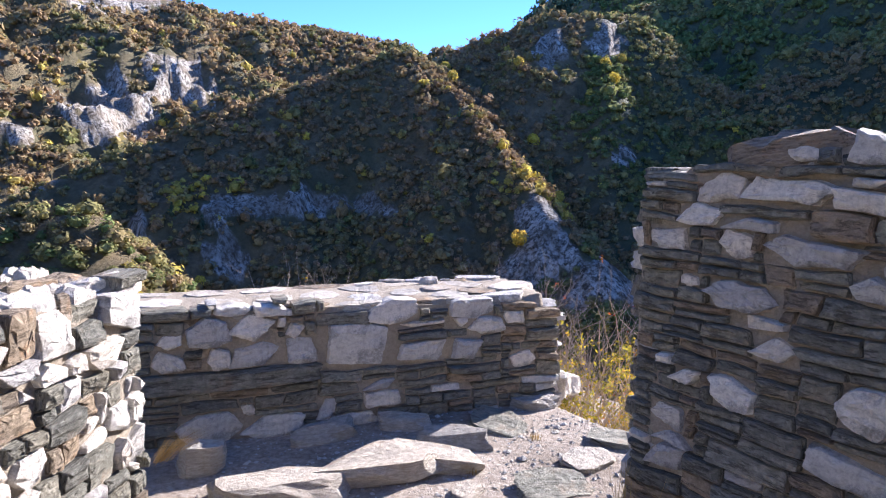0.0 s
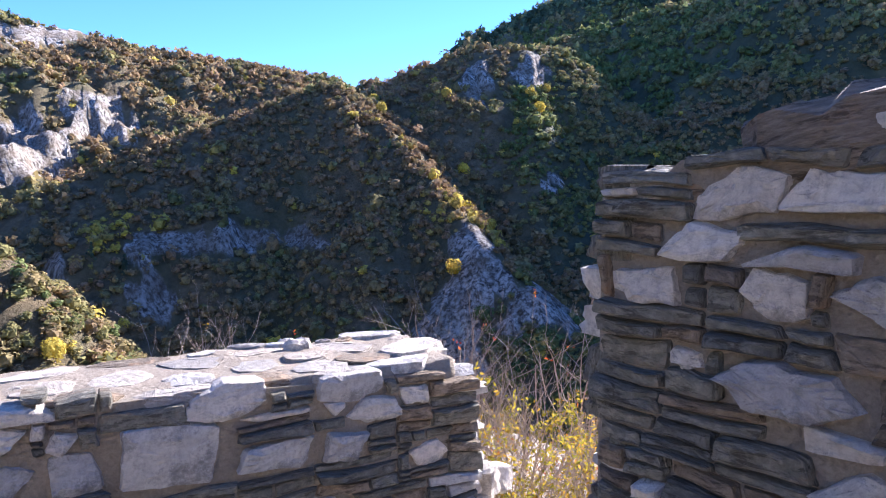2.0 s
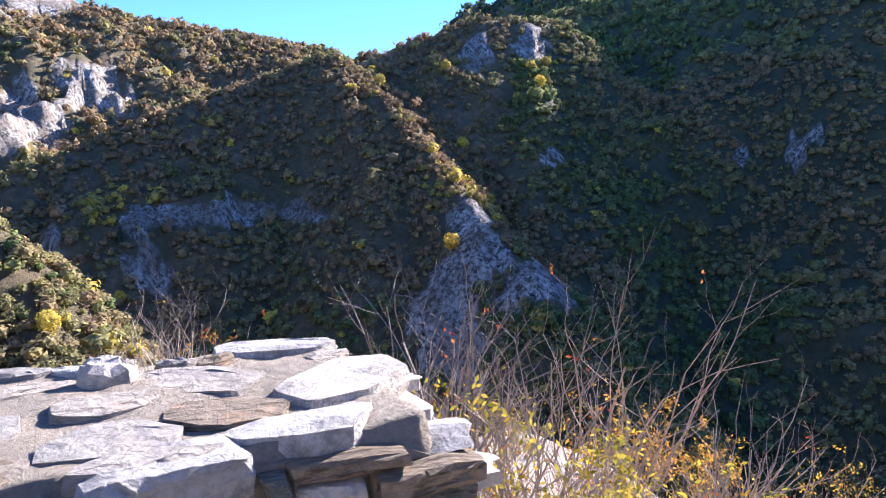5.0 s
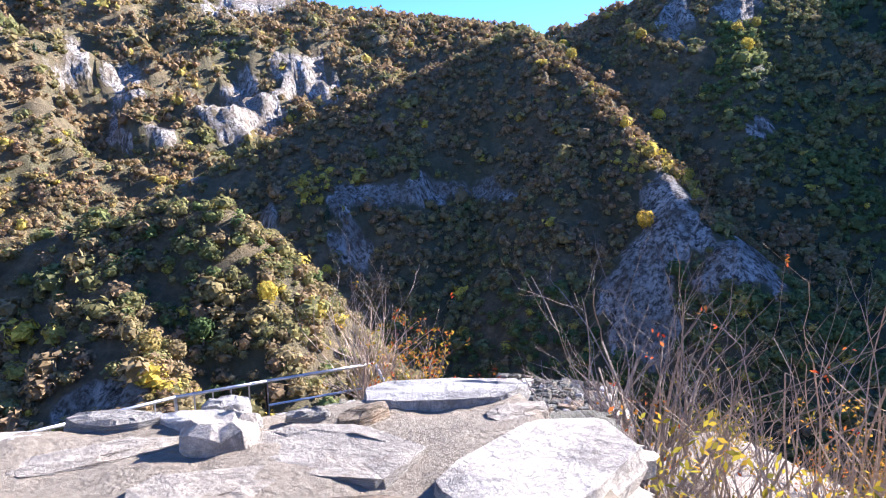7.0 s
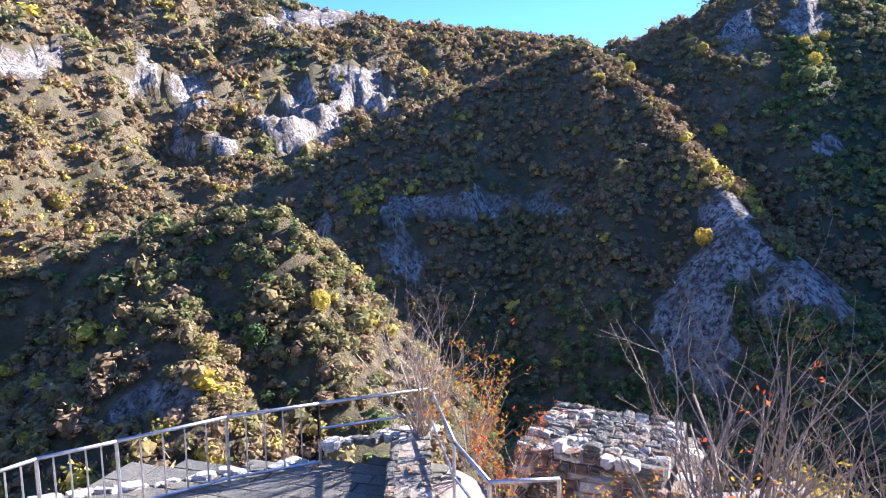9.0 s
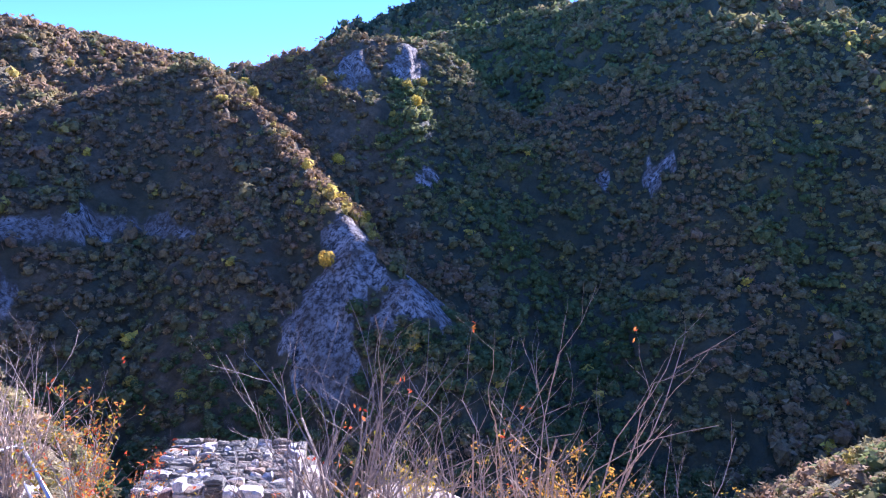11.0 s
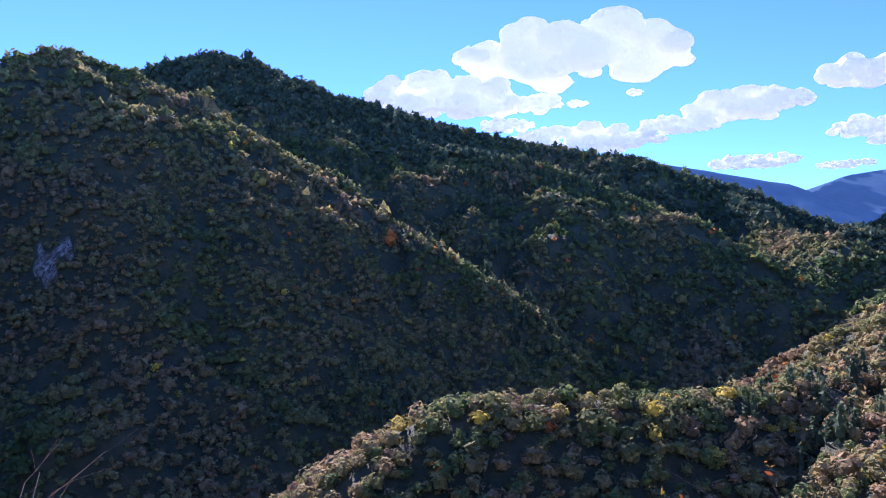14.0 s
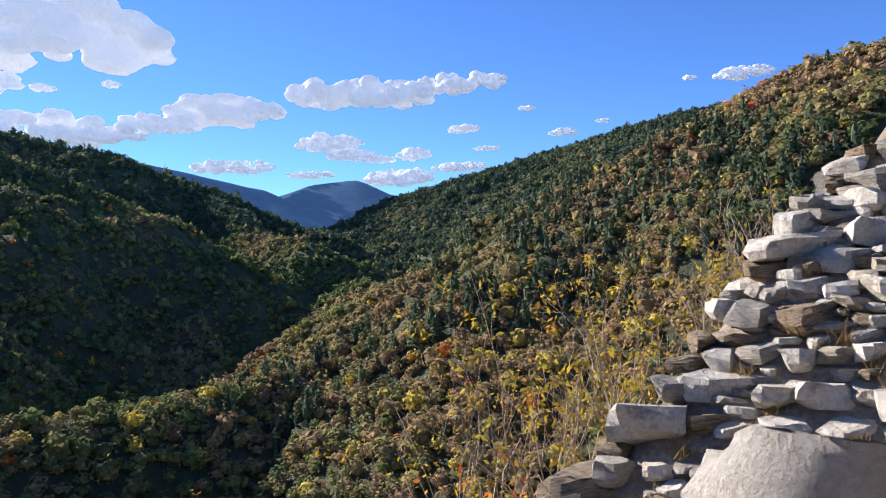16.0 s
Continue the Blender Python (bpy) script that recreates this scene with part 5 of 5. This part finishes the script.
for i, (x, y, top, lv, lo, hi) in enumerate(((4.9, 2.6, 1.0, 330, 0.05, 0.5), (5.3, 2.0, 1.2, 300, 0.1, 0.6), (5.1, 3.0, 0.8, 260, 0.1, 0.6), (4.5, 3.3, 0.4, 220, 0.3, 0.9), (5.5, 1.3, 1.5, 160, 0.2, 0.5), (3.9, 3.7, 0.05, 220, 0.3, 0.8), (4.4, 3.9, 0.15, 180, 0.3, 0.95), (5.8, 0.7, 1.9, 80, 0.2, 0.5), (3.4, 3.9, -0.1, 200, 0.4, 0.8))):
    z = height_at(x, y) - 0.05
    shrub("shrub", x, y, z, max(0.7, (top - z) * 1.55), 15, 60 + i, "thin shrub with yellow leaves at the edge of the bank", 0.6, 3, int(lv * 1.6), (lo, hi), 0.023, 0.007)


# dry grass
def grass_tuft(x, y, z, height, blades, seed, label, lean=(0, 0), wide=0.5, name="grass_tuft", at=None):
    rr = random.Random(seed)
    vs, fs, hs = [], [], []
    for _ in range(blades):
        a, s = rr.uniform(0, 6.283), rr.uniform(0.1, 1)
        d = Vector((math.cos(a) * s * wide + lean[0], math.sin(a) * s * wide + lean[1], 1)).normalized()
        side = Vector((-d.y, d.x, 0.01)).normalized() * 0.0022
        p = Vector((rr.gauss(0, 0.02), rr.gauss(0, 0.02), 0))
        h = height * rr.uniform(0.5, 1)
        n = len(vs)
        vs += [p - side, p + side]
        for k in (0.5, 1.0):
            q = p + d * h * k + Vector((lean[0], lean[1], -0.6)) * (h * 0.28 * k * k)
            vs += [q - side * (1.1 - k), q + side * (1.1 - k)]
        fs += [(n, n + 1, n + 3, n + 2), (n + 2, n + 3, n + 5, n + 4)]
        hs += [rr.uniform(0, 0.7)] * 6
    me = mesh_from(name, np.array([tuple(v) for v in vs]), np.array(fs), True)
    me.attributes.new("hue", "FLOAT", "POINT").data.foreach_set("value", np.array(hs, np.float32))
    me.materials.append(STRAW)
    ob = new(name, me)
    ob.location = (x, y, z)
    return tagged(ob, label, "grass")


grass_tuft(-1.29, 2.7, 0.3, 0.28, 130, 1, "golden dry grass tuft growing from the sunlit wall", (0.75, -0.1), 0.35)
for i, (x, y, h) in enumerate(((0.66, 3.0, 0.4), (0.74, 2.85, 0.35), (0.85, 2.75, 0.3), (0.35, 3.9, 0.07), (0.0, 3.4, 0.06))):
    grass_tuft(x, y, height_at(x, y), h, 26, 10 + i, "thin dry grass at the foot of the tall wall" if h > 0.1 else "small green grass tuft in the floor", (0, 0), 0.4)
rng = random.Random(99)
for i in range(44):
    s, d = rng.uniform(-0.9, 1.7), rng.uniform(-1.3, -0.2)
    p = BANK_Q + BANK_T * s + BANK_N * d
    grass_tuft(p.x, p.y, height_at(p.x, p.y), 0.16, 70, 120 + i, "matted dry brown grass between the tumbled stones", (rng.uniform(-0.6, 0.6), rng.uniform(-0.6, 0.6)), 1.2)


# a wooden pole on the clearing and the far cable across the side valley
pole_r = land_range(105.2, -4.6, 150, 700)
px, py = EYE[0] + pole_r * math.sin(radians(105.2)), EYE[1] + pole_r * math.cos(radians(105.2))
pole = tagged(new("utility_pole"), "weathered wooden pole standing on the grassy clearing", "pole")
pole.location = (px, py, height_at(px, py) - 0.3)
bm = bmesh.new()
tube(bm, (0, 0, 0), (0, 0, 9.5), 0.16, 8)
part("shaft", bm, BARK, pole)
bm = bmesh.new()
tube(bm, (-0.9, 0, 8.9), (0.9, 0, 8.9), 0.07, 6)
part("crossarm", bm, BARK, pole)
bm = bmesh.new()
ends = crest((99.6, 4.6, 1050), (106.0, 5.4, 1000))
a, e = Vector(ends[0]), Vector(ends[1])
for k in range(16):
    p, q = (a.lerp(e, t) - Vector((0, 0, 26 * 4 * t * (1 - t) * 0.5)) for t in (k / 16, (k + 1) / 16))
    tube(bm, p, q, 0.32, 5)
me = bpy.data.meshes.new("cable")
bm.to_mesh(me)
bm.free()
me.materials.append(STEEL)
tagged(new("cable", me), "pale sagging cable strung across the side valley", "cable")


# ---------------------------------------------------------------- clouds
def cloud(az, el, wide, high, dist, seed):
    """A fair-weather cloud of half-width wide and half-height high: many overlapping billows over a flatter base."""
    rr = random.Random(seed)
    bm = bmesh.new()
    w, h = dist * radians(wide), dist * radians(high)
    n = int(20 + 22 * wide / high)
    for k in range(n):
        u = rr.uniform(-0.93, 0.93)
        room = (1 - abs(u) ** 2.2) ** 0.6 * (0.88 + 0.3 * noise.noise(Vector((u * 3, seed * 1.7, 0))))
        r = h * rr.uniform(0.26, 0.56) * (0.35 + 0.65 * room)
        c = Vector((u * w, rr.uniform(-0.5, 0.5) * w * 0.45, h * (room * rr.uniform(-0.55, 0.72))))
        made = bmesh.ops.create_icosphere(bm, subdivisions=2, radius=r)
        for v in made["verts"]:
            k1 = 1 + 0.26 * noise.fractal(v.co / r * 1.5 + Vector((k * 3.7, seed, 0)), 0.7, 2.1, 5)
            v.co = c + Vector((v.co.x * k1 * 1.3, v.co.y * k1, v.co.z * k1 * (0.95 if v.co.z > 0 else 0.6)))
    me = bpy.data.meshes.new("cloud")
    bm.to_mesh(me)
    bm.free()
    for p in me.polygons:
        p.use_smooth = True
    me.materials.append(CLOUD)
    ob = new("cloud", me)
    one = ob.modifiers.new("billows", "REMESH")
    one.mode, one.voxel_size, one.use_smooth_shade = "VOXEL", max(h * 0.07, 3.0), True
    a = radians(az)
    ob.matrix_world = pose(EYE[0] + dist * math.sin(a), EYE[1] + dist * math.cos(a), EYE[2] + dist * math.tan(radians(el)), 0, 0, -az)
    return tagged(ob, "white fair-weather cloud with a grey flat base", "cloud")


for i, (az, el, w, h) in enumerate(((68.9, 16.8, 9.54, 3.4), (58.4, 13.8, 6.51, 2.41), (66.4, 13.3, 1.64, 1.1), (70.1, 10.3, 6.43, 1.38), (77.0, 11.0, 3.2, 1.1), (82.0, 12.1, 4.47, 1.54), (92.6, 13.4, 5.97, 1.81), (100.8, 14.1, 3.82, 1.13), (100.8, 10.6, 1.35, 0.48), (89.8, 9.7, 2.59, 0.96), (91.6, 8.8, 2.04, 0.61), (93.8, 8.4, 1.51, 0.38), (96.7, 8.7, 1.44, 0.63), (100.3, 7.6, 2.36, 0.49), (82.4, 7.9, 3.38, 0.72), (95.4, 6.9, 2.95, 1.01), (88.3, 7.3, 1.95, 0.4), (102.7, 9.0, 1.23, 0.24), (91.6, 9.8, 1.14, 0.39), (73.9, 13.8, 0.64, 0.37), (69.4, 13.2, 0.92, 0.37), (63.7, 11.7, 2.25, 0.73), (122.4, 13.0, 2.2, 0.6), (108.8, 9.9, 1.2, 0.4), (106.0, 12.0, 0.7, 0.3), (118.6, 13.2, 0.5, 0.25), (112.0, 10.6, 0.6, 0.25))):
    cloud(az, el, w, h, 4600, 500 + i)
